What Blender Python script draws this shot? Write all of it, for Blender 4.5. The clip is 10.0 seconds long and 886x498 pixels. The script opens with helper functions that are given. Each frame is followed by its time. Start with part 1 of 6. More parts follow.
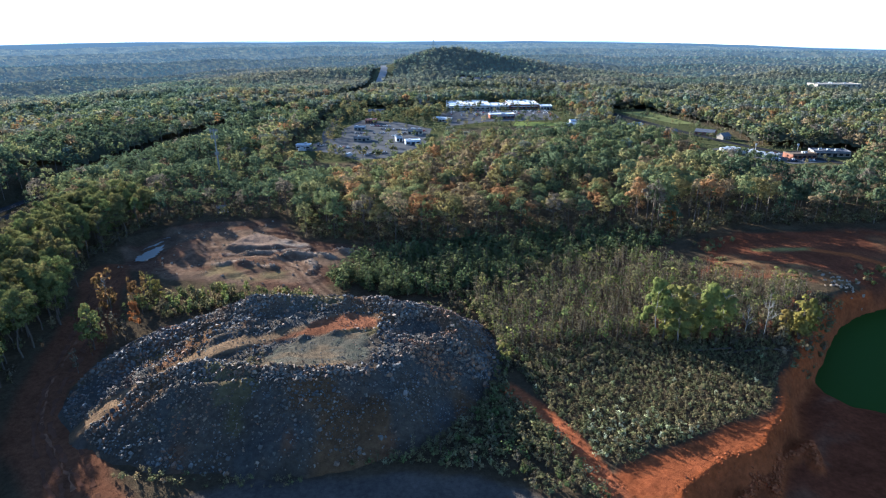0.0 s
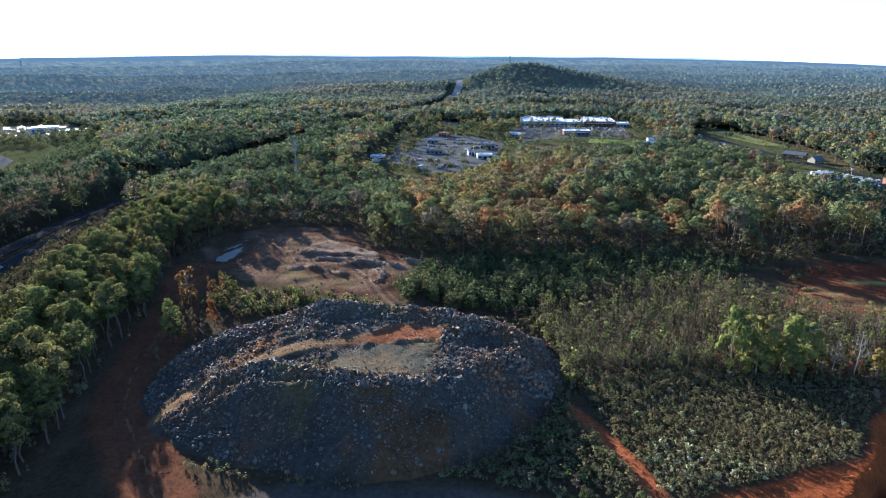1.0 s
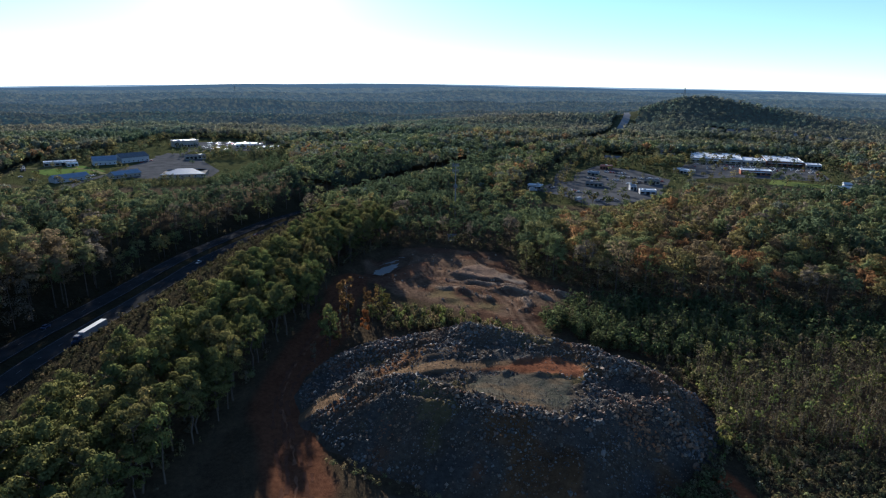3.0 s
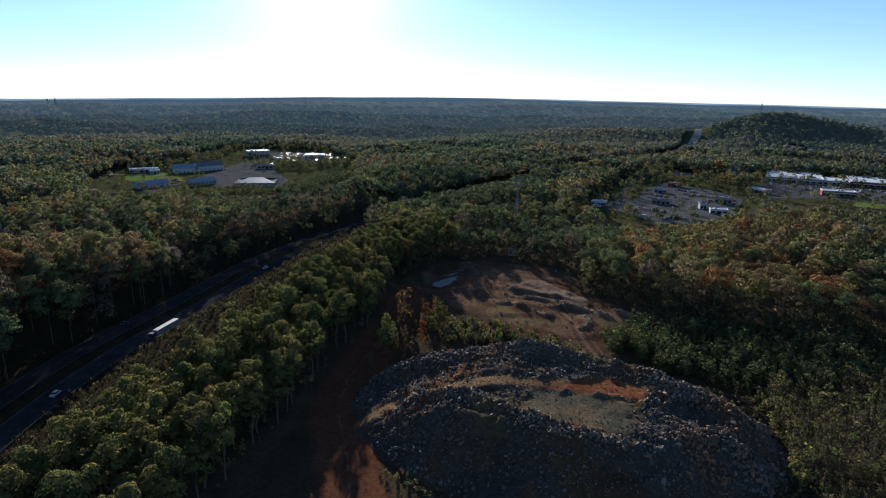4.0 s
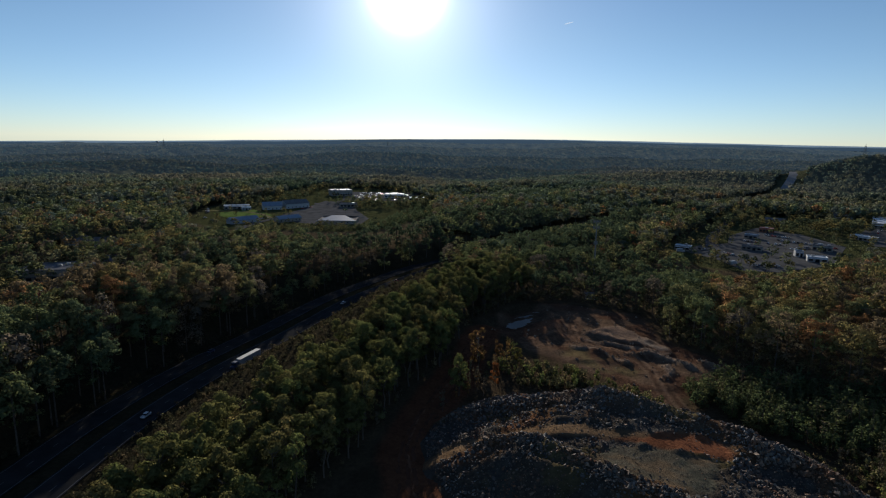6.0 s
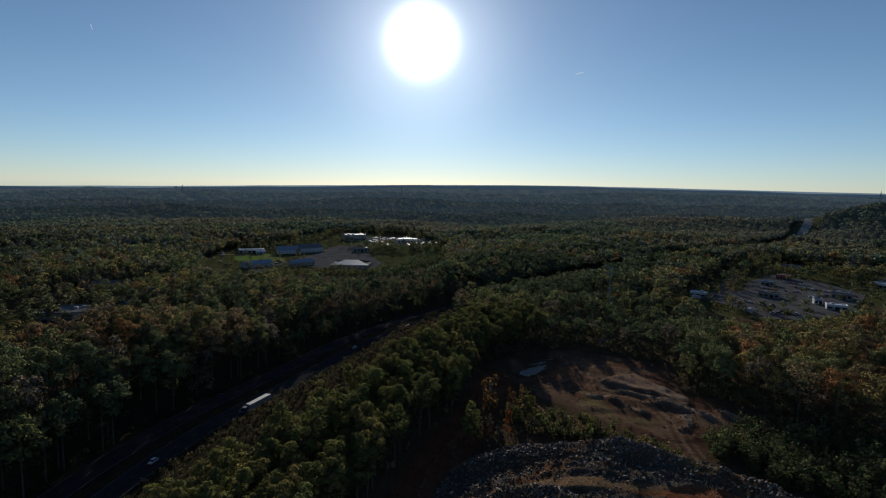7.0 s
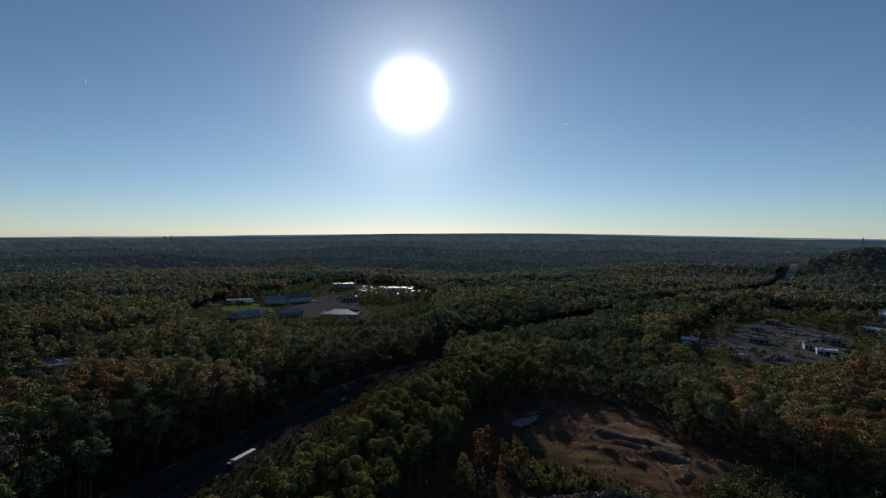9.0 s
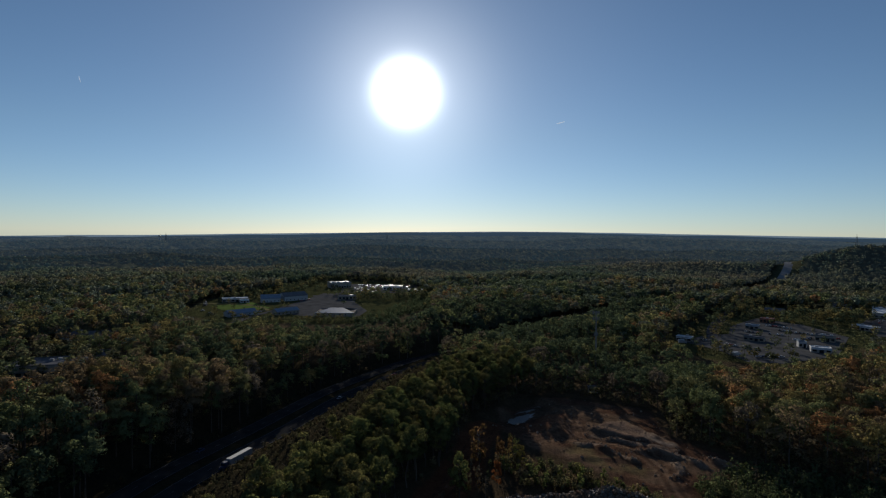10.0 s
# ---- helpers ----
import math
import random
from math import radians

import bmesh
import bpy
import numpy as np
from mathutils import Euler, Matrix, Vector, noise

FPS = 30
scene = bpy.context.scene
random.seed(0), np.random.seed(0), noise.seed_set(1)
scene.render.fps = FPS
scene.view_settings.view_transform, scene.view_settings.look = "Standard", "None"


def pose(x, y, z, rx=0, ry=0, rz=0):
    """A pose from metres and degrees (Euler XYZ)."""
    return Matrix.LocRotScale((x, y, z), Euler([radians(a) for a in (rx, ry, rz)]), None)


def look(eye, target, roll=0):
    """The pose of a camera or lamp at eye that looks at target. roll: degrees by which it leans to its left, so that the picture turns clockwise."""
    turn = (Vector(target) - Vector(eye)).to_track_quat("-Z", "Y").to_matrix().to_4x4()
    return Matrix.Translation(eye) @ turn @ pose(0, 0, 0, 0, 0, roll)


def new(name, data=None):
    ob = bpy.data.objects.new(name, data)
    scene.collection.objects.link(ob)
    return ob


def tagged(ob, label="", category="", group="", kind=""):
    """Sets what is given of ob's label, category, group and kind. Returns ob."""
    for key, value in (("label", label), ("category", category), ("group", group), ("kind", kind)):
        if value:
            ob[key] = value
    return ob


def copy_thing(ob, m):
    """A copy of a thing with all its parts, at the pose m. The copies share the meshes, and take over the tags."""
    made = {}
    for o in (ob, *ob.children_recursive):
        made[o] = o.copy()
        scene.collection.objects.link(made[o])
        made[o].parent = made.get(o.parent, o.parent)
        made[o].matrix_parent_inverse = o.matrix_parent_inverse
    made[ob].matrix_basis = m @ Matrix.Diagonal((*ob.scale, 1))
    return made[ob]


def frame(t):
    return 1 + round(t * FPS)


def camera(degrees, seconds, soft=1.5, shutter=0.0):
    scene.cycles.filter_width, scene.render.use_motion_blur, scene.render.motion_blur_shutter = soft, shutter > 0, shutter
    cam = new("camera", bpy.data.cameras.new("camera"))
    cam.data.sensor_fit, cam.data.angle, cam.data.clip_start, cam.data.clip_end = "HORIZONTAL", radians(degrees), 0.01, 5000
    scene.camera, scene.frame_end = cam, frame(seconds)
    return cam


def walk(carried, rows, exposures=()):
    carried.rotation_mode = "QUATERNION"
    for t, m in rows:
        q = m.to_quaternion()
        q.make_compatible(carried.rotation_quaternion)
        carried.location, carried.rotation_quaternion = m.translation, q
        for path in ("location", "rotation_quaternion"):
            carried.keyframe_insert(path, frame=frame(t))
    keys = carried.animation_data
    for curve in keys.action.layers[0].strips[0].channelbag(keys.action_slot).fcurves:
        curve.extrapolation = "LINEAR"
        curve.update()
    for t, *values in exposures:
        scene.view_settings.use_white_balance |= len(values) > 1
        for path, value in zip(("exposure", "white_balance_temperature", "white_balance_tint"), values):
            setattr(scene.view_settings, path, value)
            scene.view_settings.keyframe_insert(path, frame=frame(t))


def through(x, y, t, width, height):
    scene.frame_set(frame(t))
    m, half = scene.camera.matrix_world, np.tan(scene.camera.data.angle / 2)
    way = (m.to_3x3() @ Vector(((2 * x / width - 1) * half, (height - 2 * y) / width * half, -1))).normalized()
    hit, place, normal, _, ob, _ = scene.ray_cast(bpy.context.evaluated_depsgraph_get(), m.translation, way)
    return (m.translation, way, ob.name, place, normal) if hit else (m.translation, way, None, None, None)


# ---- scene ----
EYE_Z = 92.0
cam = camera(74.69, 10.0, soft=1.15)
WALK = [
    (0.0, 70.11, 0.79, 0.02), (0.5, 70.83, 0.61, 3.32), (1.0, 71.53, 0.33, 7.18),
    (1.5, 72.24, 0.07, 11.53), (2.0, 72.85, -0.14, 15.23), (2.5, 73.57, -0.29, 19.11),
    (4.0, 75.49, -0.79, 28.99), (4.5, 76.11, -0.84, 31.40), (5.0, 76.81, -0.94, 33.60),
    (5.5, 77.79, -0.99, 35.51), (7.0, 83.75, -0.89, 37.85), (7.5, 86.52, -0.69, 37.58),
    (8.0, 88.22, -0.57, 37.33), (8.5, 88.55, -0.60, 37.12), (9.0, 88.52, -0.49, 36.81),
    (9.5, 88.47, -0.48, 36.62), (10.0, 88.37, -0.48, 36.40)]
EXPOSURES = [(0.0, 2.24, 5250, 8), (1.0, 2.12, 5280, 9), (1.5, 1.98, 5300, 9), (2.0, 1.74, 5340, 10), (2.5, 1.37, 5380, 9), (4.0, 0.75, 5750, 9), (5.5, 0.26, 5950, 9), (7.0, -0.24, 6000, 9), (10.0, -0.38, 6000, 9)]
walk(cam, [(t, pose(0, 0, EYE_Z, a, b, c)) for t, a, b, c in WALK], EXPOSURES)

# ---- world and sun ----
SUN_AZ, SUN_EL = -40.1, 13.4
SUN_DIR = Vector((math.sin(radians(SUN_AZ)) * math.cos(radians(SUN_EL)), math.cos(radians(SUN_AZ)) * math.cos(radians(SUN_EL)), math.sin(radians(SUN_EL))))
world = bpy.data.worlds.new("sky")
scene.world = world
world.use_nodes = True
wn, wl = world.node_tree.nodes, world.node_tree.links
sky = wn.new("ShaderNodeTexSky")
sky.sky_type, sky.sun_disc = "NISHITA", False
sky.sun_elevation, sky.sun_rotation = radians(SUN_EL), radians(SUN_AZ)
sky.altitude, sky.air_density, sky.dust_density, sky.ozone_density = 1900, 0.95, 0.12, 2.0
wn["Background"].inputs[1].default_value = 0.084
# the sun's bloom and the bright air round it, added to the sky
coord = wn.new("ShaderNodeTexCoord")
facing = wn.new("ShaderNodeVectorMath")
facing.operation = "DOT_PRODUCT"
facing.inputs[1].default_value = SUN_DIR
wl.new(coord.outputs["Generated"], facing.inputs[0])
# paler, bluer air low over the land
upward, low_air, tinted = wn.new("ShaderNodeSeparateXYZ"), wn.new("ShaderNodeValToRGB"), wn.new("ShaderNodeMix")
wl.new(coord.outputs["Generated"], upward.inputs[0])
wl.new(upward.outputs[2], low_air.inputs[0])
low_air.color_ramp.elements[0].color, low_air.color_ramp.elements[0].position = (0.91, 0.955, 1.10, 1), 0.0
low_air.color_ramp.elements[1].color, low_air.color_ramp.elements[1].position = (1.0, 1.0, 1.0, 1), 0.16
tinted.data_type, tinted.blend_type = "RGBA", "MULTIPLY"
tinted.inputs[0].default_value = 1.0
wl.new(sky.outputs[0], tinted.inputs[6])
wl.new(low_air.outputs[0], tinted.inputs[7])
wl.new(tinted.outputs[2], wn["Background"].inputs[0])
total = None
for sharp, gain in ((1700, 9.0), (150, 0.55), (22, 0.12)):
    base = wn.new("ShaderNodeMath")
    base.operation = "MAXIMUM"
    base.inputs[1].default_value = 0.0
    wl.new(facing.outputs["Value"], base.inputs[0])
    power = wn.new("ShaderNodeMath")
    power.operation = "POWER"
    power.inputs[1].default_value = sharp
    wl.new(base.outputs[0], power.inputs[0])
    scaled = wn.new("ShaderNodeMath")
    scaled.operation = "MULTIPLY_ADD"
    scaled.inputs[1].default_value = gain
    wl.new(power.outputs[0], scaled.inputs[0])
    if total is None:
        scaled.inputs[2].default_value = 0.0
    else:
        wl.new(total, scaled.inputs[2])
    total = scaled.outputs[0]
glow, both = wn.new("ShaderNodeBackground"), wn.new("ShaderNodeAddShader")
glow.inputs[0].default_value = (1.0, 0.97, 0.90, 1)
wl.new(total, glow.inputs[1])
wl.new(wn["Background"].outputs[0], both.inputs[0])
wl.new(glow.outputs[0], both.inputs[1])
wl.new(both.outputs[0], wn["World Output"].inputs[0])
sun = new("sun", bpy.data.lights.new("sun", "SUN"))
sun.data.energy, sun.data.angle, sun.data.color = 5.0, radians(0.55), (1.0, 0.87, 0.70)
sun.matrix_world = look(SUN_DIR * 3000, (0, 0, 0))


# ---- materials ----
def material(name):
    m = bpy.data.materials.new(name)
    m.use_nodes = True
    n = m.node_tree.nodes
    return m, n, m.node_tree.links, n["Principled BSDF"]


def noise_node(n, l, scale, detail=4.0, rough=0.6, coord="Object"):
    tc = n.new("ShaderNodeTexCoord")
    t = n.new("ShaderNodeTexNoise")
    t.inputs["Scale"].default_value, t.inputs["Detail"].default_value, t.inputs["Roughness"].default_value = scale, detail, rough
    l.new(tc.outputs[coord], t.inputs["Vector"])
    return t


def ramp(n, l, fac, stops):
    r = n.new("ShaderNodeValToRGB")
    e = r.color_ramp.elements
    while len(e) < len(stops):
        e.new(0.5)
    for k, (p, c) in enumerate(stops):
        e[k].position, e[k].color = p, (*c, 1)
    l.new(fac, r.inputs[0])
    return r


def mixed(n, l, kind, fac, a, b):
    m = n.new("ShaderNodeMix")
    m.data_type, m.blend_type = "RGBA", kind
    for sock, v in ((m.inputs[0], fac), (m.inputs[6], a), (m.inputs[7], b)):
        if hasattr(v, "links"):
            l.new(v, sock)
        elif isinstance(v, float):
            sock.default_value = v
        else:
            sock.default_value = (*v, 1)
    return m.outputs[2]


def surface(name, color, rough=0.9, scale=2.0, vary=0.25, bump=0.0, metal=0.0, fine=20.0):
    """A worn surface: stains at one scale, grain at another, slight relief."""
    m, n, l, p = material(name)
    a, b = noise_node(n, l, scale), noise_node(n, l, fine, 3.0)
    lo, hi = [c * (1 - vary) for c in color], [min(1, c * (1 + vary)) for c in color]
    r1 = ramp(n, l, a.outputs[0], [(0.3, lo), (0.7, hi)])
    r2 = ramp(n, l, b.outputs[0], [(0.25, (0.75, 0.75, 0.75)), (0.75, (1.0, 1.0, 1.0))])
    l.new(mixed(n, l, "MULTIPLY", 0.8, r1.outputs[0], r2.outputs[0]), p.inputs["Base Color"])
    p.inputs["Roughness"].default_value, p.inputs["Metallic"].default_value = rough, metal
    p.inputs["Specular IOR Level"].default_value = 0.0 if rough > 0.8 else 0.5
    if bump:
        bn = n.new("ShaderNodeBump")
        bn.inputs["Strength"].default_value, bn.inputs["Distance"].default_value = bump, 0.3
        l.new(b.outputs[0], bn.inputs["Height"])
        l.new(bn.outputs[0], p.inputs["Normal"])
    return m


def leaf_material(name, color=None, spread=0.18, through=0.45):
    """Leaves: diffuse and translucent, shaded by the roundness of their clump ("puff" on the mesh). The colour comes from a
    tint on the mesh, or is given and varied tree by tree."""
    m = bpy.data.materials.new(name)
    m.use_nodes = True
    n, l = m.node_tree.nodes, m.node_tree.links
    n.remove(n["Principled BSDF"])
    geo = n.new("ShaderNodeNewGeometry")
    var = ramp(n, l, geo.outputs["Random Per Island"], [(0.0, (0.80, 0.81, 0.82)), (0.6, (0.98, 0.98, 0.98)), (1.0, (1.18, 1.16, 1.10))])
    if color is None:
        at = n.new("ShaderNodeAttribute")
        at.attribute_name = "tint"
        base = at.outputs["Color"]
    else:
        oi = n.new("ShaderNodeObjectInfo")
        hs = n.new("ShaderNodeHueSaturation")
        mp = n.new("ShaderNodeMapRange")
        mp.inputs["To Min"].default_value, mp.inputs["To Max"].default_value = 0.5 - spread * 0.28, 0.5 + spread * 0.16
        l.new(oi.outputs["Random"], mp.inputs[0])
        l.new(mp.outputs[0], hs.inputs["Hue"])
        hs.inputs["Color"].default_value = (*color, 1)
        base = hs.outputs[0]
    col = mixed(n, l, "MULTIPLY", 1.0, base, var.outputs[0])
    puff, turned = n.new("ShaderNodeAttribute"), n.new("ShaderNodeVectorTransform")
    puff.attribute_name = "puff"
    turned.vector_type, turned.convert_from, turned.convert_to = "NORMAL", "OBJECT", "WORLD"
    l.new(puff.outputs["Vector"], turned.inputs[0])
    d, t, mx = n.new("ShaderNodeBsdfDiffuse"), n.new("ShaderNodeBsdfTranslucent"), n.new("ShaderNodeMixShader")
    l.new(col, d.inputs[0])
    l.new(mixed(n, l, "MULTIPLY", 1.0, col, (1.08, 1.06, 0.90)), t.inputs[0])
    l.new(turned.outputs[0], d.inputs["Normal"])
    l.new(turned.outputs[0], t.inputs["Normal"])
    mx.inputs[0].default_value = through
    l.new(d.outputs[0], mx.inputs[1])
    l.new(t.outputs[0], mx.inputs[2])
    l.new(mx.outputs[0], n["Material Output"].inputs[0])
    return m


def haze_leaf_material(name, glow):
    """Leaves of the far woods, with a blue emission added that stands in for haze."""
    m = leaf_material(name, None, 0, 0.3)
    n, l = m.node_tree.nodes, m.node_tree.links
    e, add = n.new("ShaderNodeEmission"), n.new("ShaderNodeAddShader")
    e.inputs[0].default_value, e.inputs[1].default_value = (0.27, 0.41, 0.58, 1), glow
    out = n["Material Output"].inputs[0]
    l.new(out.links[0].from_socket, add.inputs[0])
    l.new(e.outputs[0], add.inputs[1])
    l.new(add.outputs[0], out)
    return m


def ground_material():
    m, n, l, p = material("soil and leaf litter")
    at = n.new("ShaderNodeAttribute")
    at.attribute_name = "tint"
    a, b, c = noise_node(n, l, 0.09, 6.0), noise_node(n, l, 0.7, 6.0, 0.7), noise_node(n, l, 4.0, 5.0, 0.7)
    r1 = ramp(n, l, a.outputs[0], [(0.3, (0.72, 0.72, 0.72)), (0.7, (1.2, 1.15, 1.1))])
    r2 = ramp(n, l, b.outputs[0], [(0.3, (0.62, 0.62, 0.64)), (0.7, (1.2, 1.2, 1.18))])
    x = mixed(n, l, "MULTIPLY", 1.0, mixed(n, l, "MULTIPLY", 1.0, at.outputs["Color"], r1.outputs[0]), r2.outputs[0])
    l.new(x, p.inputs["Base Color"])
    p.inputs["Roughness"].default_value = 0.95
    p.inputs["Specular IOR Level"].default_value = 0.0
    bn = n.new("ShaderNodeBump")
    bn.inputs["Strength"].default_value, bn.inputs["Distance"].default_value = 1.0, 1.1
    l.new(mixed(n, l, "MIX", 0.5, b.outputs[0], c.outputs[0]), bn.inputs["Height"])
    l.new(bn.outputs[0], p.inputs["Normal"])
    return m


def rock_material():
    m, n, l, p = material("quarry rock")
    oi = n.new("ShaderNodeNewGeometry")
    r1 = ramp(n, l, oi.outputs["Random Per Island"], [(0.0, (0.050, 0.048, 0.046)), (0.40, (0.108, 0.101, 0.094)), (0.70, (0.158, 0.146, 0.131)), (0.80, (0.17, 0.100, 0.066)), (0.92, (0.175, 0.125, 0.09)), (1.0, (0.27, 0.25, 0.225))])
    a = noise_node(n, l, 2.0, 6.0, 0.7)
    big_scale = noise_node(n, l, 0.07, 4.0, 0.6)
    r3 = ramp(n, l, big_scale.outputs[0], [(0.40, (0.92, 0.97, 1.04)), (0.52, (1.0, 0.97, 0.92)), (0.60, (1.15, 0.92, 0.74)), (0.68, (1.4, 0.88, 0.58))])
    r2 = ramp(n, l, a.outputs[0], [(0.3, (0.65, 0.65, 0.65)), (0.7, (1.15, 1.12, 1.08))])
    l.new(mixed(n, l, "MULTIPLY", 1.0, mixed(n, l, "MULTIPLY", 1.0, r1.outputs[0], r2.outputs[0]), r3.outputs[0]), p.inputs["Base Color"])
    p.inputs["Roughness"].default_value = 0.8
    p.inputs["Specular IOR Level"].default_value = 0.2
    bn = n.new("ShaderNodeBump")
    bn.inputs["Strength"].default_value, bn.inputs["Distance"].default_value = 0.6, 0.1
    l.new(a.outputs[0], bn.inputs["Height"])
    l.new(bn.outputs[0], p.inputs["Normal"])
    return m


GROUND = ground_material()
ROCK = rock_material()
LEAF = leaf_material("foliage", None, 0, 0.28)
# ring by ring outwards the leaves emit more blue, in place of haze
HAZE_LEAF = [haze_leaf_material("far woods with haze glow", g) for g in (0.012, 0.029, 0.053, 0.085, 0.118)]
FAR_LEAF = leaf_material("distant foliage", None, 0, 0.24)
LEAF_PINE = leaf_material("pine needles", (0.128, 0.138, 0.052), 0.15, 0.36)
LEAF_GREEN = leaf_material("green oak leaves", (0.160, 0.168, 0.060), 0.2, 0.36)
LEAF_YELLOW = leaf_material("yellow leaves", (0.21, 0.175, 0.05), 0.1, 0.36)
LEAF_ORANGE = leaf_material("orange leaves", (0.22, 0.115, 0.035), 0.1, 0.36)
LEAF_BROWN = leaf_material("brown autumn leaves", (0.15, 0.09, 0.04), 0.1, 0.36)
BARK = surface("grey-brown bark", (0.13, 0.105, 0.085), 0.95, 1.0, 0.35)
PALE_BARK = surface("pale bark", (0.27, 0.25, 0.22), 0.9, 1.0, 0.3)
ASPHALT = surface("worn asphalt", (0.034, 0.034, 0.035), 0.9, 0.15, 0.25, 0.1, 0, 3.0)
LOT = surface("old parking asphalt", (0.105, 0.104, 0.104), 0.9, 0.08, 0.3, 0.1, 0, 1.0)
# worn lines, their white lowered further to sink into the shaded road
PAINT = surface("worn road paint darkened for shade", (0.13, 0.13, 0.13), 0.85, 0.5, 0.2)
WHITE_ROOF = surface("white membrane roof", (0.66, 0.67, 0.69), 0.7, 0.1, 0.12)
WHITE_PAINT = surface("white painted metal", (0.44, 0.445, 0.45), 0.45, 0.3, 0.08)
BEIGE = surface("beige rendered wall", (0.34, 0.30, 0.25), 0.9, 0.2, 0.15)
BRICK = surface("red brick wall", (0.26, 0.12, 0.08), 0.9, 0.3, 0.2)
GREY_ROOF = surface("grey shingle roof", (0.16, 0.16, 0.17), 0.9, 0.4, 0.2)
RED_ROOF = surface("dull red metal roof", (0.25, 0.08, 0.06), 0.6, 0.4, 0.2)
BLUE_ROOF = surface("blue-grey metal roof", (0.19, 0.23, 0.29), 0.42, 0.3, 0.15)
GLASS = surface("dark window glass", (0.03, 0.035, 0.04), 0.1, 0.5, 0.1)
STEEL = surface("galvanised steel", (0.42, 0.43, 0.44), 0.5, 0.6, 0.15, 0, 0.6)
TIMBER = surface("weathered timber", (0.16, 0.12, 0.09), 0.9, 1.0, 0.25)
RUBBER = surface("black rubber", (0.02, 0.02, 0.02), 0.8, 4.0, 0.2)
DRYGRASS = surface("dry grass", (0.20, 0.18, 0.09), 0.95, 0.3, 0.3)


def water_material(name, color, rough, spec=0.5):
    m, n, l, p = material(name)
    p.inputs["Base Color"].default_value = (*color, 1)
    p.inputs["Roughness"].default_value = rough
    p.inputs["Specular IOR Level"].default_value = spec
    a = noise_node(n, l, 0.6, 3.0)
    bn = n.new("ShaderNodeBump")
    bn.inputs["Strength"].default_value, bn.inputs["Distance"].default_value = 0.05, 0.05
    l.new(a.outputs[0], bn.inputs["Height"])
    l.new(bn.outputs[0], p.inputs["Normal"])
    return m


GREEN_WATER = water_material("green pond water", (0.026, 0.050, 0.008), 0.6, 0.01)
PALE_WATER = water_material("silty water", (0.30, 0.28, 0.26), 0.12)


# ---- mesh helpers ----
def mesh_np(name, verts, loops, sizes, mats, tint=None, smooth=False, puff=None):
    me = bpy.data.meshes.new(name)
    verts, loops = np.asarray(verts, np.float32), np.asarray(loops, np.int32).ravel()
    nf = len(loops) // sizes
    me.vertices.add(len(verts))
    me.vertices.foreach_set("co", verts.ravel())
    me.loops.add(len(loops))
    me.loops.foreach_set("vertex_index", loops)
    me.polygons.add(nf)
    me.polygons.foreach_set("loop_start", np.arange(nf, dtype=np.int32) * sizes)
    me.polygons.foreach_set("loop_total", np.full(nf, sizes, np.int32))
    me.polygons.foreach_set("use_smooth", np.full(nf, smooth, bool))
    for m in mats:
        me.materials.append(m)
    if tint is not None:
        at = me.attributes.new("tint", "FLOAT_COLOR", "POINT")
        c = np.ones((len(verts), 4), np.float32)
        c[:, :3] = tint
        at.data.foreach_set("color", c.ravel())
    if puff is not None:
        at = me.attributes.new("puff", "FLOAT_VECTOR", "POINT")
        at.data.foreach_set("vector", np.asarray(puff, np.float32).ravel())
    me.update(calc_edges=True)
    return me


def part(name, data, mat=None, parent=None, label=""):
    """A mesh or bmesh linked as one object under a thing or a part."""
    if isinstance(data, bmesh.types.BMesh):
        me = bpy.data.meshes.new(name)
        data.to_mesh(me)
        data.free()
    else:
        me = data
    if mat is not None and not me.materials:
        me.materials.append(mat)
    ob = new(name, me)
    ob.parent = parent
    if label:
        ob["label"] = label
    return ob


def thing(name, label, category, at=(0, 0, 0), turn=0.0, group="", kind=""):
    ob = new(name)
    ob.matrix_basis = Matrix.Translation(at) @ Matrix.Rotation(turn, 4, "Z")
    return tagged(ob, label, category, group, kind)


def add_box(bm, x0, y0, z0, x1, y1, z1, bevel=0.0):
    made = bmesh.ops.create_cube(bm, size=1.0, matrix=Matrix.Translation(((x0 + x1) / 2, (y0 + y1) / 2, (z0 + z1) / 2)) @ Matrix.Diagonal((x1 - x0, y1 - y0, z1 - z0, 1)))
    if bevel:
        edges = list({e for v in made["verts"] for e in v.link_edges})
        bmesh.ops.bevel(bm, geom=edges, offset=bevel, segments=2, affect="EDGES")
    return bm


def box_bm(*a, bevel=0.0):
    return add_box(bmesh.new(), *a, bevel=bevel)


def add_rod(bm, a, b, r0, r1=None, seg=8):
    a, b = Vector(a), Vector(b)
    d = b - a
    m = Matrix.Translation((a + b) / 2) @ d.to_track_quat("Z", "Y").to_matrix().to_4x4()
    bmesh.ops.create_cone(bm, cap_ends=True, segments=seg, radius1=r0, radius2=r0 if r1 is None else r1, depth=d.length, matrix=m)
    return bm


def inside(x, y, poly):
    x, y = np.asarray(x, float), np.asarray(y, float)
    r = np.zeros(x.shape, bool)
    for (x0, y0), (x1, y1) in zip(poly, poly[1:] + poly[:1]):
        if y0 != y1:
            r ^= ((y0 > y) != (y1 > y)) & (x < (x1 - x0) * (y - y0) / (y1 - y0) + x0)
    return r


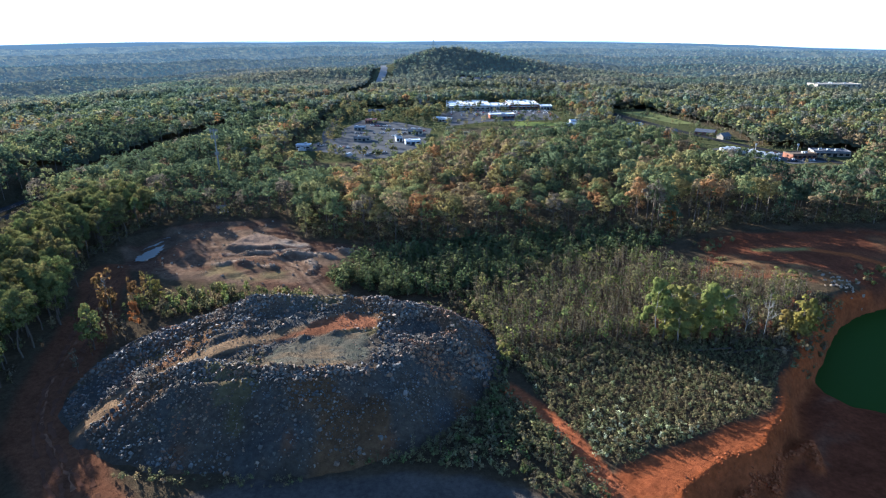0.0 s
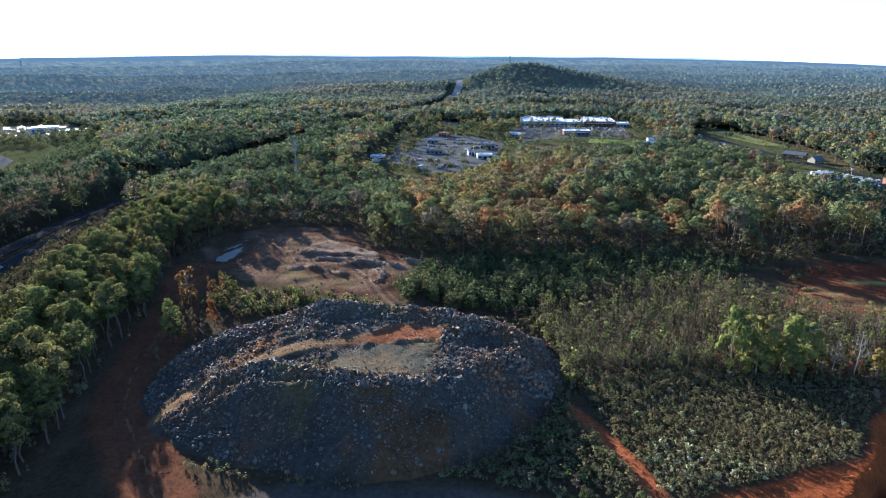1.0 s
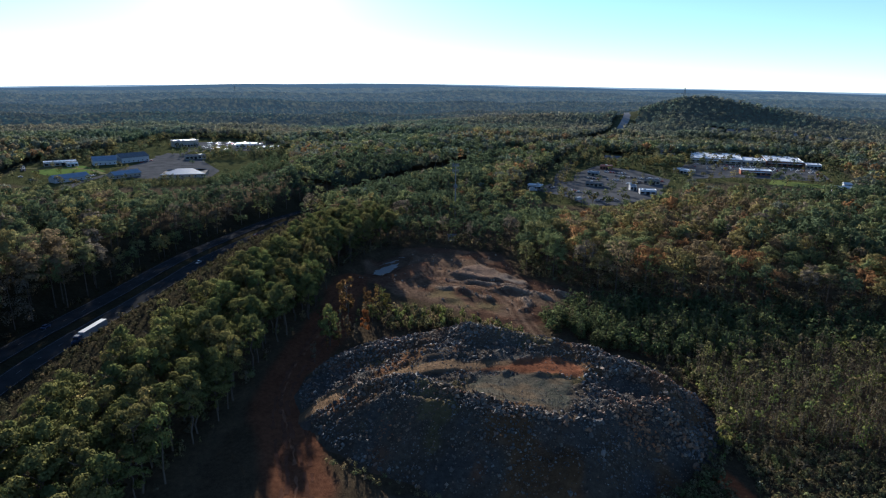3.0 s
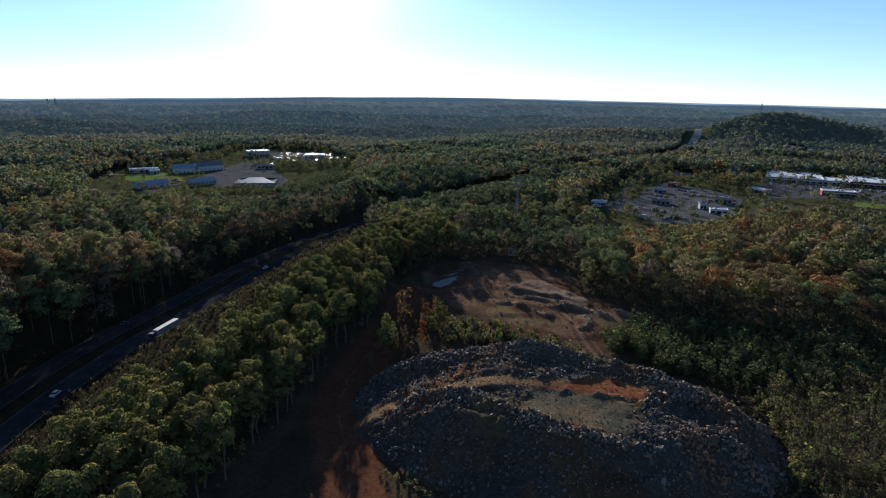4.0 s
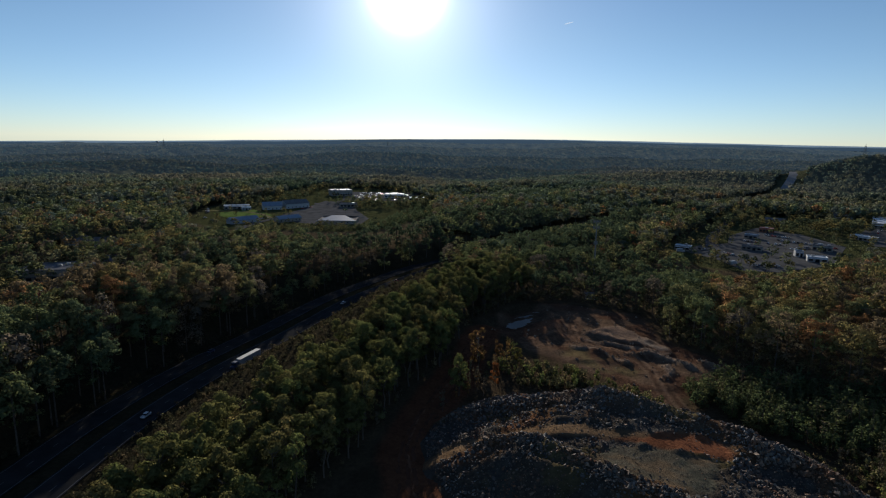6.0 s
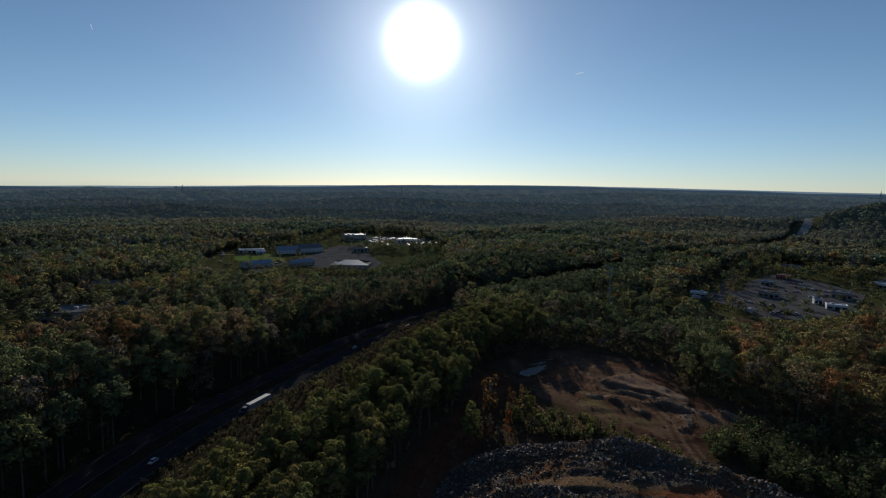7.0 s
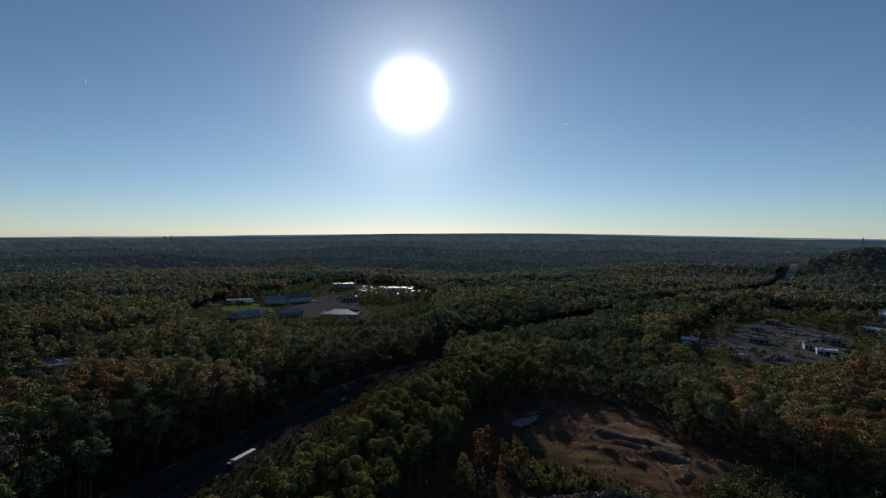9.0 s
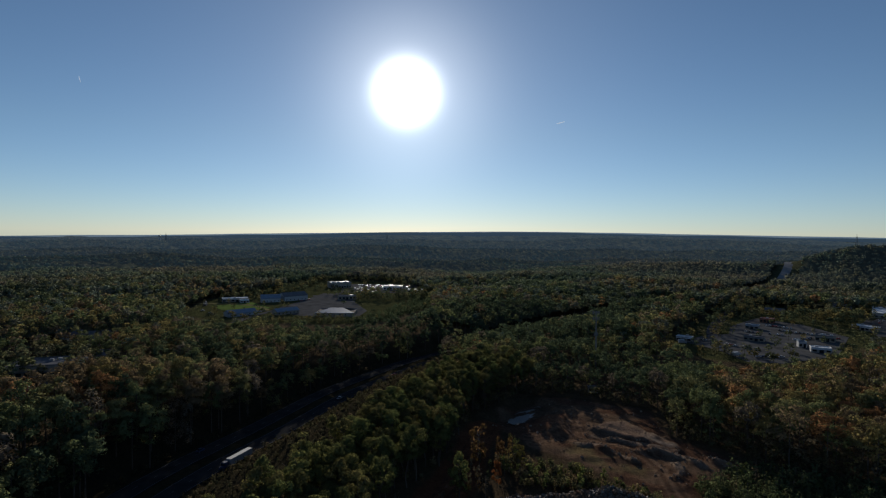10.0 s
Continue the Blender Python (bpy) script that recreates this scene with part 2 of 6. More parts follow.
def edge_distance(x, y, line, closed=True):
    x, y = np.asarray(x, float), np.asarray(y, float)
    best = np.full(x.shape, 1e9)
    for (x0, y0), (x1, y1) in (zip(line, line[1:] + line[:1]) if closed else zip(line, line[1:])):
        dx, dy = x1 - x0, y1 - y0
        t = np.clip(((x - x0) * dx + (y - y0) * dy) / (dx * dx + dy * dy), 0, 1)
        best = np.minimum(best, np.hypot(x - x0 - t * dx, y - y0 - t * dy))
    return best


def depth_in(x, y, poly):
    """Signed distance: positive inside."""
    return np.where(inside(x, y, poly), 1, -1) * edge_distance(x, y, poly)


def smooth(a):
    a = np.clip(a, 0, 1)
    return a * a * (3 - 2 * a)


LATTICE = np.random.RandomState(5).rand(256, 256)


def vnoise(x, y, size, octaves=3):
    """Value noise, -1 to 1."""
    out, amp, total = 0, 1.0, 0.0
    for k in range(octaves):
        u, v = np.asarray(x) / size * 2 ** k + 17.3 * k + 90, np.asarray(y) / size * 2 ** k + 9.1 * k + 70
        i, j = np.floor(u).astype(int), np.floor(v).astype(int)
        a, b = smooth(u - i), smooth(v - j)
        g = lambda p, q: LATTICE[p % 256, q % 256]
        out = out + amp * ((g(i, j) * (1 - a) + g(i + 1, j) * a) * (1 - b) + (g(i, j + 1) * (1 - a) + g(i + 1, j + 1) * a) * b)
        total += amp
        amp *= 0.5
    return out / total * 2 - 1


# ---- plan ----
HIGHWAY = [(-40, -220), (-110, -75), (-165, 5), (-192, 52), (-213, 84), (-226, 111), (-238, 141), (-248, 179), (-275, 258), (-289, 346), (-284, 430), (-270, 530), (-252, 635), (-230, 760), (-203, 868), (-168, 985), (-143, 1250), (-140, 1440), (-158, 1580), (-200, 1680)]
MOUND = [(-92, 119), (-79, 111), (-70, 108), (-50, 105), (-30, 106), (-10, 112), (5, 126), (14, 142), (18, 160), (13, 177), (-3, 189), (-30, 195), (-70, 193), (-98, 178), (-108, 160), (-108, 142), (-103, 130)]
PIT = [(-147, 236), (-156, 262), (-152, 284), (-138, 303), (-89, 307), (-70, 272), (-36, 260), (-42, 232), (-50, 200), (-85, 214), (-116, 222)]
SITE = [(-92, 40), (-112, 105), (-128, 150), (-134, 185), (-160, 240), (-160, 288), (-140, 309), (-85, 312), (-70, 274), (-34, 264), (-2, 268), (31, 275), (74, 279), (113, 264), (145, 282), (400, 284), (420, 60), (120, -20), (0, -40)]
GREEN_POND = [(113, 157), (112, 148), (116, 141), (124, 137), (150, 132), (200, 140), (225, 175), (215, 212), (172, 209), (158, 205), (141, 195), (128, 183), (119, 171)]
GREY_POND = [(-149, 247), (-140, 244), (-137, 252), (-136, 262), (-138, 276), (-143, 285), (-150, 285), (-153, 276), (-149, 262)]
RED_FIELD = [(28, 60), (33, 104), (38, 107), (56, 115), (84, 128), (92, 137), (104, 155), (120, 178), (139, 195), (150, 203), (200, 215), (320, 215), (320, 40), (120, 20)]
LOW_FIELD = [(34, 66), (46, 92), (50, 99), (55, 103), (64, 109), (74, 113), (82, 122), (89, 129), (95, 142), (104, 150), (120, 168), (139, 190), (152, 200), (200, 222), (320, 228), (330, 40), (120, 10)]
UPPER_RED = [(100, 218), (118, 262), (145, 276), (330, 278), (330, 215), (200, 214), (152, 203), (140, 208)]
PATH = [(17, 139), (24, 129), (30, 117), (33, 108), (36, 98), (38, 80)]
LEFT_TRACK = [(-60, 60), (-76, 95), (-92, 112), (-104, 125), (-113, 143), (-120, 165), (-132, 200), (-146, 232)]
PINES = [(-50, 213), (-38, 250), (-2, 262), (31, 269), (74, 273), (108, 258), (80, 240), (40, 228), (9, 204), (-19, 201)]
THICKET = [(9, 204), (40, 228), (80, 240), (104, 222), (140, 205), (120, 184), (104, 167), (60, 165), (16, 160)]
BUSHES = [(18, 156), (60, 164), (104, 166), (98, 150), (91, 138), (84, 128), (56, 115), (38, 107), (33, 116), (26, 130)]
SCRUB = [(-30, 108), (-20, 113), (-2, 122), (8, 130), (16, 142), (24, 126), (31, 108), (34, 97), (20, 99), (10, 106), (-5, 108)]
LOT_AREA = [(-142, 520), (-100, 462), (-55, 462), (-15, 530), (10, 640), (140, 650), (160, 700), (166, 806), (168, 892), (0, 896), (-14, 850), (-100, 850), (-152, 880), (-146, 700)]
STRIP_AREA = [(215, 800), (240, 600), (222, 505), (240, 440), (262, 420), (335, 450), (330, 480), (270, 510), (285, 600), (262, 780)]
TOWN_AREA = [(-530, 335), (-610, 340), (-710, 440), (-740, 570), (-850, 760), (-690, 810), (-520, 680), (-430, 560), (-400, 430), (-440, 390)]
OFFICE_AREA = [(-360, 112), (-470, 110), (-480, 180), (-400, 190)]
HOUSES_AREA = [(20, 1245), (110, 1170), (280, 1150), (285, 1180), (120, 1205), (30, 1275)]
CLEARED = [LOT_AREA, STRIP_AREA, TOWN_AREA, OFFICE_AREA, HOUSES_AREA]


FIELD_RIDGES = [[(74, 105), (77, 110), (80, 114)], [(81, 116), (86, 118), (90, 120)], [(89, 114), (91, 119), (92, 122)], [(66, 104), (71, 108), (76, 109)]]
YARD_BANK = [(120, 228), (134, 228), (146, 224), (152, 214)]
GREY_FLAT = [(-62, 97), (-56, 104), (-30, 106), (-5, 107), (10, 105), (20, 98), (14, 70), (-50, 70)]


def sandy(x, y):
    w = 2.4 * vnoise(x, y, 5, 3)
    a = 1 - smooth((edge_distance(x, y, SAND_LINE, False) + 0.8 * w - 2.2) / 1.2)
    return np.maximum(a, np.maximum(smooth((depth_in(x, y, RED_PATCH) + w) / 2), smooth((depth_in(x, y, GREY_PATCH) + w) / 2)))


SAND_LINE = [(-93, 121), (-87, 129), (-80, 137), (-71, 142), (-63, 146), (-52, 150), (-44, 155)]
RED_PATCH = [(-52, 147), (-42, 158), (-35, 164), (-28, 166), (-21, 163), (-20, 156), (-31, 152), (-42, 149)]
GREY_PATCH = [(-52, 133), (-49, 144), (-40, 151), (-24, 155), (-21, 146), (-21, 137), (-28, 134), (-40, 132)]
BERM = [(-102, 148), (-95, 158), (-82, 166), (-67, 171), (-53, 174), (-35, 174), (-26, 174), (-17, 173), (-4, 170), (6, 160)]
LIP = [(-89, 129), (-79, 132), (-67, 136), (-52, 131), (-39, 130), (-28, 131), (-19, 132), (-8, 135), (2, 141)]


def mound_height(x, y):
    """A flat-topped spoil heap: a lane and a levelled floor on top, a high berm of rocks behind them and a lower lip before them."""
    x, y = np.asarray(x, float), np.asarray(y, float)
    d = depth_in(x, y, MOUND) + 2.6 * vnoise(x, y, 13, 3)
    top = 11.0 - 8.5 * smooth((-58 - x) / 40) - 2.6 * smooth((x + 22) / 26)
    z = top * np.clip(d / np.clip(1.9 * top, 9, 21), 0, 1) ** 0.92
    crown = np.interp(x, [-102, -85, -60, -45, -32, -20, 0], [2.4, 2.6, 2.5, 2.2, 1.7, 1.5, 1.0])
    behind = edge_distance(x, y, BERM, False)
    z = z + np.clip(d / 5, 0, 1) * crown * np.exp(-(behind / 5.2) ** 2)
    before = edge_distance(x, y, LIP[:4], False)
    z = z + np.clip(d / 5, 0, 1) * 1.8 * np.exp(-(before / 2.8) ** 2) * (1 - sandy(x, y))
    gully = np.abs(vnoise(x * 1.5 + 0.3 * y, y * 0.35, 6, 2)) * 1.6 * smooth((128 - y) / 10)
    lumps = gully + (1.5 * vnoise(x, y, 12, 3) + 1.5 * np.abs(vnoise(x, y, 4.2, 3)) - 0.35) * (1 - 0.85 * sandy(x, y))
    return z + np.where(d > 0, np.clip(d / 6, 0, 1) * lumps, np.minimum(d, 0) * 0.3 - 0.2)


PIT_RIDGES = [([(-101, 250), (-90, 252), (-80, 253), (-64, 254)], 1.5, 1.4), ([(-78, 244), (-70, 247), (-58, 247), (-50, 243)], 2.2, 2.0), ([(-101, 238), (-94, 240), (-84, 236), (-74, 232)], 1.9, 1.8), ([(-60, 238), (-56, 230), (-57, 224)], 2.0, 2.2), ([(-52, 254), (-44, 250), (-36, 250)], 1.8, 2.0)]
SPOIL = [(-106, 258), (-101, 270), (-95, 279), (-88, 276), (-74, 268), (-65, 262), (-62, 256), (-78, 255), (-95, 255)]
SLOPE = [(-131, 246), (-134, 262), (-122, 276), (-112, 262), (-104, 246), (-112, 236), (-122, 236)]
PIT_TRACKS = [[(-116, 226), (-112, 236), (-107, 246), (-108, 256), (-114, 268)], [(-108, 240), (-98, 245), (-84, 247), (-70, 240), (-62, 230), (-56, 218), (-46, 203)], [(-122, 232), (-117, 244), (-114, 256), (-118, 268)]]


def height(x, y):
    x, y = np.asarray(x, float), np.asarray(y, float)
    r = np.hypot(x, y)
    az = np.degrees(np.arctan2(x, y))
    rise = np.interp(az, [-75, -64, -52, -40, -25, 2, 15, 25, 36, 44], [25, 33, 47, 64, 70, 52, 34, 6, -28, -44])
    z = rise * smooth((r - 1500) / 3300) + vnoise(x, y, 700, 3) * (3 + 10 * smooth((r - 900) / 1500) * (1 - 0.5 * smooth((r - 2500) / 1500))) * smooth((r - 350) / 500)
    z = z + (9 * vnoise(x + 300, y, 230, 2) + 21 * vnoise(x, y + 500, 430, 2) * smooth((r - 800) / 800) + 12 * vnoise(x + 900, y, 900, 2) * smooth((r - 1700) / 900)) * (1 - 0.5 * smooth((r - 2800) / 1500)) * smooth((r - 330) / 250)
    z = z + 48 * np.exp(-(((x + 25) / 140) ** 2 + ((y - 1500) / 110) ** 2)) + 26 * np.exp(-(((x - 150) / 150) ** 2 + ((y - 1470) / 110) ** 2))
    for a in CLEARED[:4]:
        z = z * smooth((-depth_in(x, y, a) - 15) / 70)
    hw = edge_distance(x, y, HIGHWAY, False)
    z = z * np.maximum(0.15 + 0.85 * smooth((hw - 25) / 90), smooth((r - 1250) / 250))
    z = z - 12.0 * (1 - smooth((hw - 19) / 20)) * (1 - smooth((r - 420) / 300))
    rf = depth_in(x, y, LOW_FIELD) + 0.8 * vnoise(x, y, 5, 2)
    z = z - 7.5 * smooth(rf / 4.2) + 0.5 * vnoise(x, y, 9, 3) * smooth(rf / 8)
    gp = depth_in(x, y, GREEN_POND)
    z = z - 2.5 * smooth((gp + 3) / 6)
    for line in FIELD_RIDGES:
        z = z + 1.7 * np.exp(-((edge_distance(x, y, line, False) + 0.9 * vnoise(x, y, 3, 2)) / 1.5) ** 2)
    z = z + 1.0 * np.exp(-((edge_distance(x, y, YARD_BANK, False) + 2.5 * vnoise(x, y, 8, 3)) / 4.0) ** 2)
    pit = depth_in(x, y, PIT)
    z = z + np.where(pit > 0, smooth(pit / 8) * (0.9 * vnoise(x, y, 17, 2) + 0.8 * vnoise(x * 0.7, y * 1.3, 7, 3)), 0)
    z = z + (1.7 + 0.8 * vnoise(x, y, 5, 3)) * smooth((depth_in(x, y, SPOIL) + 2.2 * vnoise(x, y, 9, 3)) / 2.6) + 2.4 * smooth(depth_in(x, y, SLOPE) / 12)
    for line, tall, wide in PIT_RIDGES:
        z = z + tall * np.exp(-((edge_distance(x, y, line, False) + 2.2 * vnoise(x, y, 6, 3)) / wide) ** 2) * (0.7 + 0.6 * vnoise(x, y, 9, 2))
    gy = depth_in(x, y, GREY_POND)
    z = z * (1 - smooth((gy + 6) / 6)) - 3.4 * smooth((gy + 6) / 6)
    tr = edge_distance(x, y, LEFT_TRACK, False)
    z = z - 0.5 * (1 - smooth((tr - 4) / 4)) + 0.25 * vnoise(x, y, 5, 3) * (1 - smooth((r - 320) / 60))
    return z


# ---- ground ----
def ground_tint(x, y):
    r = np.hypot(x, y)
    c = np.tile(np.array([0.105, 0.080, 0.050]), (len(x), 1))
    # shifts with distance from the eye towards the tint of the far woods
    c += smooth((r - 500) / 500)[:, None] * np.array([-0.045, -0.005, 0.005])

    def lay(mask, col):
        nonlocal c
        m = np.clip(mask, 0, 1)[:, None]
        c = c * (1 - m) + np.array(col) * m

    wob = vnoise(x, y, 14, 3) * 7
    lay(smooth((depth_in(x, y, SITE) + wob) / 4), (0.080, 0.060, 0.038))
    lay(smooth((depth_in(x, y, THICKET) + wob) / 6), (0.12, 0.085, 0.05))
    lay(smooth((depth_in(x, y, RED_FIELD) + 0.3 * wob) / 2), (0.29, 0.088, 0.034))
    lay(smooth((depth_in(x, y, LOW_FIELD) - 3) / 5), (0.16, 0.052, 0.026))
    for line in ([(34, 101), (52, 110), (69, 117), (86, 126)], [(38, 98), (54, 106), (71, 113.5), (88, 124)]):
        lay(0.55 * (1 - smooth((edge_distance(x, y, line, False) + 0.05 * wob - 0.5) / 0.8)), (0.20, 0.062, 0.026))
    lay(0.7 * (1 - smooth((np.abs(depth_in(x, y, LOW_FIELD)) + 0.1 * wob - 0.7) / 1.0)), (0.36, 0.095, 0.030))
    lay(0.6 * smooth((depth_in(x, y, LOW_FIELD) - 6) / 5) * smooth((vnoise(x * 0.6, y * 1.7, 9, 3) - 0.1) / 0.35), (0.19, 0.105, 0.065))
    for line in FIELD_RIDGES:
        lay(1 - smooth((edge_distance(x, y, line, False) - 1.2) / 1.5), (0.32, 0.095, 0.035))
    lay(smooth((depth_in(x, y, UPPER_RED) + wob) / 4), (0.150, 0.058, 0.032))
    lay(smooth((depth_in(x, y, UPPER_RED) + wob) / 4) * smooth((vnoise(x, y, 26, 3) - 0.15) / 0.3) * 0.6, (0.17, 0.105, 0.055))
    lay(0.8 * (1 - smooth((edge_distance(x, y, YARD_BANK, False) + 0.7 * wob - 3) / 5)) * smooth((vnoise(x * 0.5, y * 1.6, 7, 3) + 0.35) / 0.5), (0.24, 0.155, 0.075))
    lay(1 - smooth((edge_distance(x, y, [(140, 247), (152, 248), (166, 248)], False) + 0.15 * wob - 1.2) / 1.5), (0.25, 0.20, 0.075))
    lay(1 - smooth((edge_distance(x, y, [(166, 247), (178, 240), (186, 226)], False) + 0.2 * wob - 1.6) / 1.5), (0.34, 0.11, 0.04))
    lay(smooth((depth_in(x, y, GREY_FLAT) + 0.5 * wob) / 3), (0.095, 0.082, 0.074))
    lay(smooth((depth_in(x, y, PIT) + 0.6 * wob) / 4), (0.125, 0.072, 0.048))
    lay(smooth((depth_in(x, y, PIT) + wob) / 5) * smooth((vnoise(x + 40, y, 20, 3)) / 0.3), (0.150, 0.102, 0.070))
    lay(smooth((depth_in(x, y, [(-112, 238), (-106, 246), (-98, 249), (-72, 236), (-62, 226), (-70, 214), (-100, 222)]) + wob) / 6) * 0.7 * smooth((vnoise(x, y * 1.5, 8, 3) + 0.35) / 0.5), (0.165, 0.135, 0.070))
    lay(smooth((depth_in(x, y, SLOPE) + 0.4 * wob) / 4) * 0.8, (0.19, 0.098, 0.060))
    lay(smooth((depth_in(x, y, SPOIL) + 0.3 * wob) / 3), (0.21, 0.150, 0.112))
    lay(smooth((depth_in(x, y, SPOIL) + 0.3 * wob) / 3) * smooth((x + 84) / 10) * smooth((vnoise(x, y * 1.6, 6, 3) + 0.25) / 0.4) * 0.8, (0.31, 0.255, 0.205))
    for line, tall, wide in PIT_RIDGES:
        lay(0.7 * (1 - smooth((edge_distance(x, y, line, False) + 0.25 * wob - 0.5) / (wide * 0.7))), (0.30, 0.235, 0.18))
    for line in PIT_TRACKS:
        d = edge_distance(x, y, line, False) + 0.08 * wob
        lay(0.7 * (1 - smooth((d - 3.0) / 1.2)), (0.23, 0.155, 0.105))
        lay(0.8 * (1 - smooth((np.abs(d - 1.9) - 0.6) / 0.8)), (0.085, 0.052, 0.036))
    lay(1 - smooth((edge_distance(x, y, PATH, False) - 2.0) / 1.2), (0.30, 0.10, 0.045))
    lay(1 - smooth((edge_distance(x, y, LEFT_TRACK, False) + wob * 0.4 - 6.5) / 4), (0.150, 0.070, 0.040))
    hw = edge_distance(x, y, HIGHWAY, False)
    # verge and belt floor darkened in colour, in place of tree shade
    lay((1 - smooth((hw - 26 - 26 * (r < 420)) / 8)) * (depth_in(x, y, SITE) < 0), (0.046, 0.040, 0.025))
    lay((1 - smooth((hw - 20) / 6)) * smooth((r - 1150) / 100), (0.085, 0.088, 0.050))
    for k, a in enumerate(CLEARED):
        lay(smooth((depth_in(x, y, a) + 3) / 6), (0.075, 0.080, 0.036))
    return c


def polar_sheet():
    az = np.radians(np.concatenate([np.arange(-84, 46, 0.30), np.arange(46, 276, 4.0)]))
    rr = [0.02, 8.0, 20, 35]
    while rr[-1] < 330:
        rr.append(rr[-1] + (1.6 if rr[-1] > 80 else 5))
    while rr[-1] < 4800:
        rr.append(rr[-1] * 1.028)
    rr = np.array(rr)
    A, Rr = np.meshgrid(az, rr)
    x, y = (Rr * np.sin(A)).ravel(), (Rr * np.cos(A)).ravel()
    na, nr = len(az), len(rr)
    i, j = np.meshgrid(np.arange(na), np.arange(nr - 1))
    i2 = (i + 1) % na
    f = np.stack([j * na + i, (j + 1) * na + i, (j + 1) * na + i2, j * na + i2], -1).reshape(-1, 4)[:, ::-1]
    v = np.stack([x, y, height(x, y)], 1)
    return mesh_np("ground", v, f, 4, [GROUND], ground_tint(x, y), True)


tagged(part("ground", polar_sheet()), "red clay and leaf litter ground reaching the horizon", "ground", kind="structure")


def strip_mesh(name, line, width, lift, step=6.0, shift=0.0, dash=None):
    """A ribbon that follows a line on the ground; dash: (painted, gap) lengths."""
    p = np.array(line, float)
    seg = np.hypot(*np.diff(p, axis=0).T)
    s = np.concatenate([[0], np.cumsum(seg)])
    n = int(s[-1] / step)
    u = np.linspace(0, s[-1], n + 1)
    k = np.ones(9) / 9
    x, y = np.interp(u, s, p[:, 0]), np.interp(u, s, p[:, 1])
    pad = lambda a: np.convolve(np.pad(a, 4, mode="reflect", reflect_type="odd"), k, "valid")
    x, y = pad(x), pad(y)
    tx, ty = np.gradient(x), np.gradient(y)
    ln = np.hypot(tx, ty)
    nx, ny = -ty / ln, tx / ln
    cx, cy = x + nx * shift, y + ny * shift
    zc = height(x, y) + lift
    a, b = np.stack([cx - nx * width / 2, cy - ny * width / 2, zc], 1), np.stack([cx + nx * width / 2, cy + ny * width / 2, zc], 1)
    v = np.empty((2 * len(x), 3))
    v[0::2], v[1::2] = a, b
    q = np.arange(n)
    if dash:
        q = q[(u[:-1] % (dash[0] + dash[1])) < dash[0]]
    f = np.stack([2 * q, 2 * q + 1, 2 * q + 3, 2 * q + 2], 1)[:, ::-1]
    return v, f


def roadway(name, line, width, label, mat, lift=0.25, shift=0.0, step=6.0):
    v, f = strip_mesh(name, line, width, lift, step, shift)
    return tagged(part(name, mesh_np(name, v, f, 4, [mat], None, True)), label, "road", kind="structure")


for side in (-8.5, 8.5):
    road = roadway("road", HIGHWAY[:17], 10.5, "grey asphalt highway carriageway in a shaded cutting", ASPHALT, 0.3, side)
    for off in (-4.6, 4.6):
        v, f = strip_mesh("edge_line", HIGHWAY[:17], 0.22, 0.33, 6.0, side + off)
        part("edge_line", mesh_np("edge_line", v, f, 4, [PAINT]), None, road)
    v, f = strip_mesh("lane_line", HIGHWAY[:17], 0.2, 0.33, 3.0, side, (3, 9))
    part("lane_line", mesh_np("lane_line", v, f, 4, [PAINT]), None, road)


def flat_sheet(poly, lift):
    bm = bmesh.new()
    f = bm.faces.new([bm.verts.new((x, y, float(height(x, y)) + lift)) for x, y in poly])
    if f.normal.z < 0:
        f.normal_flip()
    return bm


def ragged(poly, step, amp, r):
    """The same outline with an uneven edge."""
    out = []
    for (x0, y0), (x1, y1) in zip(poly, poly[1:] + poly[:1]):
        n = max(1, int(math.hypot(x1 - x0, y1 - y0) / step))
        for k in range(n):
            out.append((x0 + (x1 - x0) * k / n + r.uniform(-amp, amp), y0 + (y1 - y0) * k / n + r.uniform(-amp, amp)))
    return out


def water_sheet(name, poly, z, mat, label):
    bm = bmesh.new()
    bm.faces.new([bm.verts.new((x, y, z)) for x, y in poly])
    bmesh.ops.recalc_face_normals(bm, faces=bm.faces)
    return tagged(part(name, bm, mat), label, "pond", kind="structure")


water_sheet("water", [(x + (x - 165) * 0.03, y + (y - 170) * 0.03) for x, y in GREEN_POND], -9.0, GREEN_WATER, "dark green still pond between red clay banks")
prng = np.random.RandomState(2)
for z, mat, label, outline in (
        (-3.0, PALE_WATER, "pale silty puddle in the dirt pit", [(-144, 251), (-146, 257), (-145, 263), (-143, 271), (-141, 274), (-139, 267), (-138, 258), (-140, 251)]),
        (-3.05, PALE_WATER, "narrow pale puddle in the dirt pit", [(-149, 266), (-146, 276), (-143, 281), (-145, 273)]),
        (-3.05, PALE_WATER, "narrow pale puddle in the dirt pit", [(-146.5, 283), (-142, 290), (-138.5, 293), (-142, 286.5)])):
    water_sheet("water", ragged(outline, 1.0, 0.85, prng), z, mat, label)


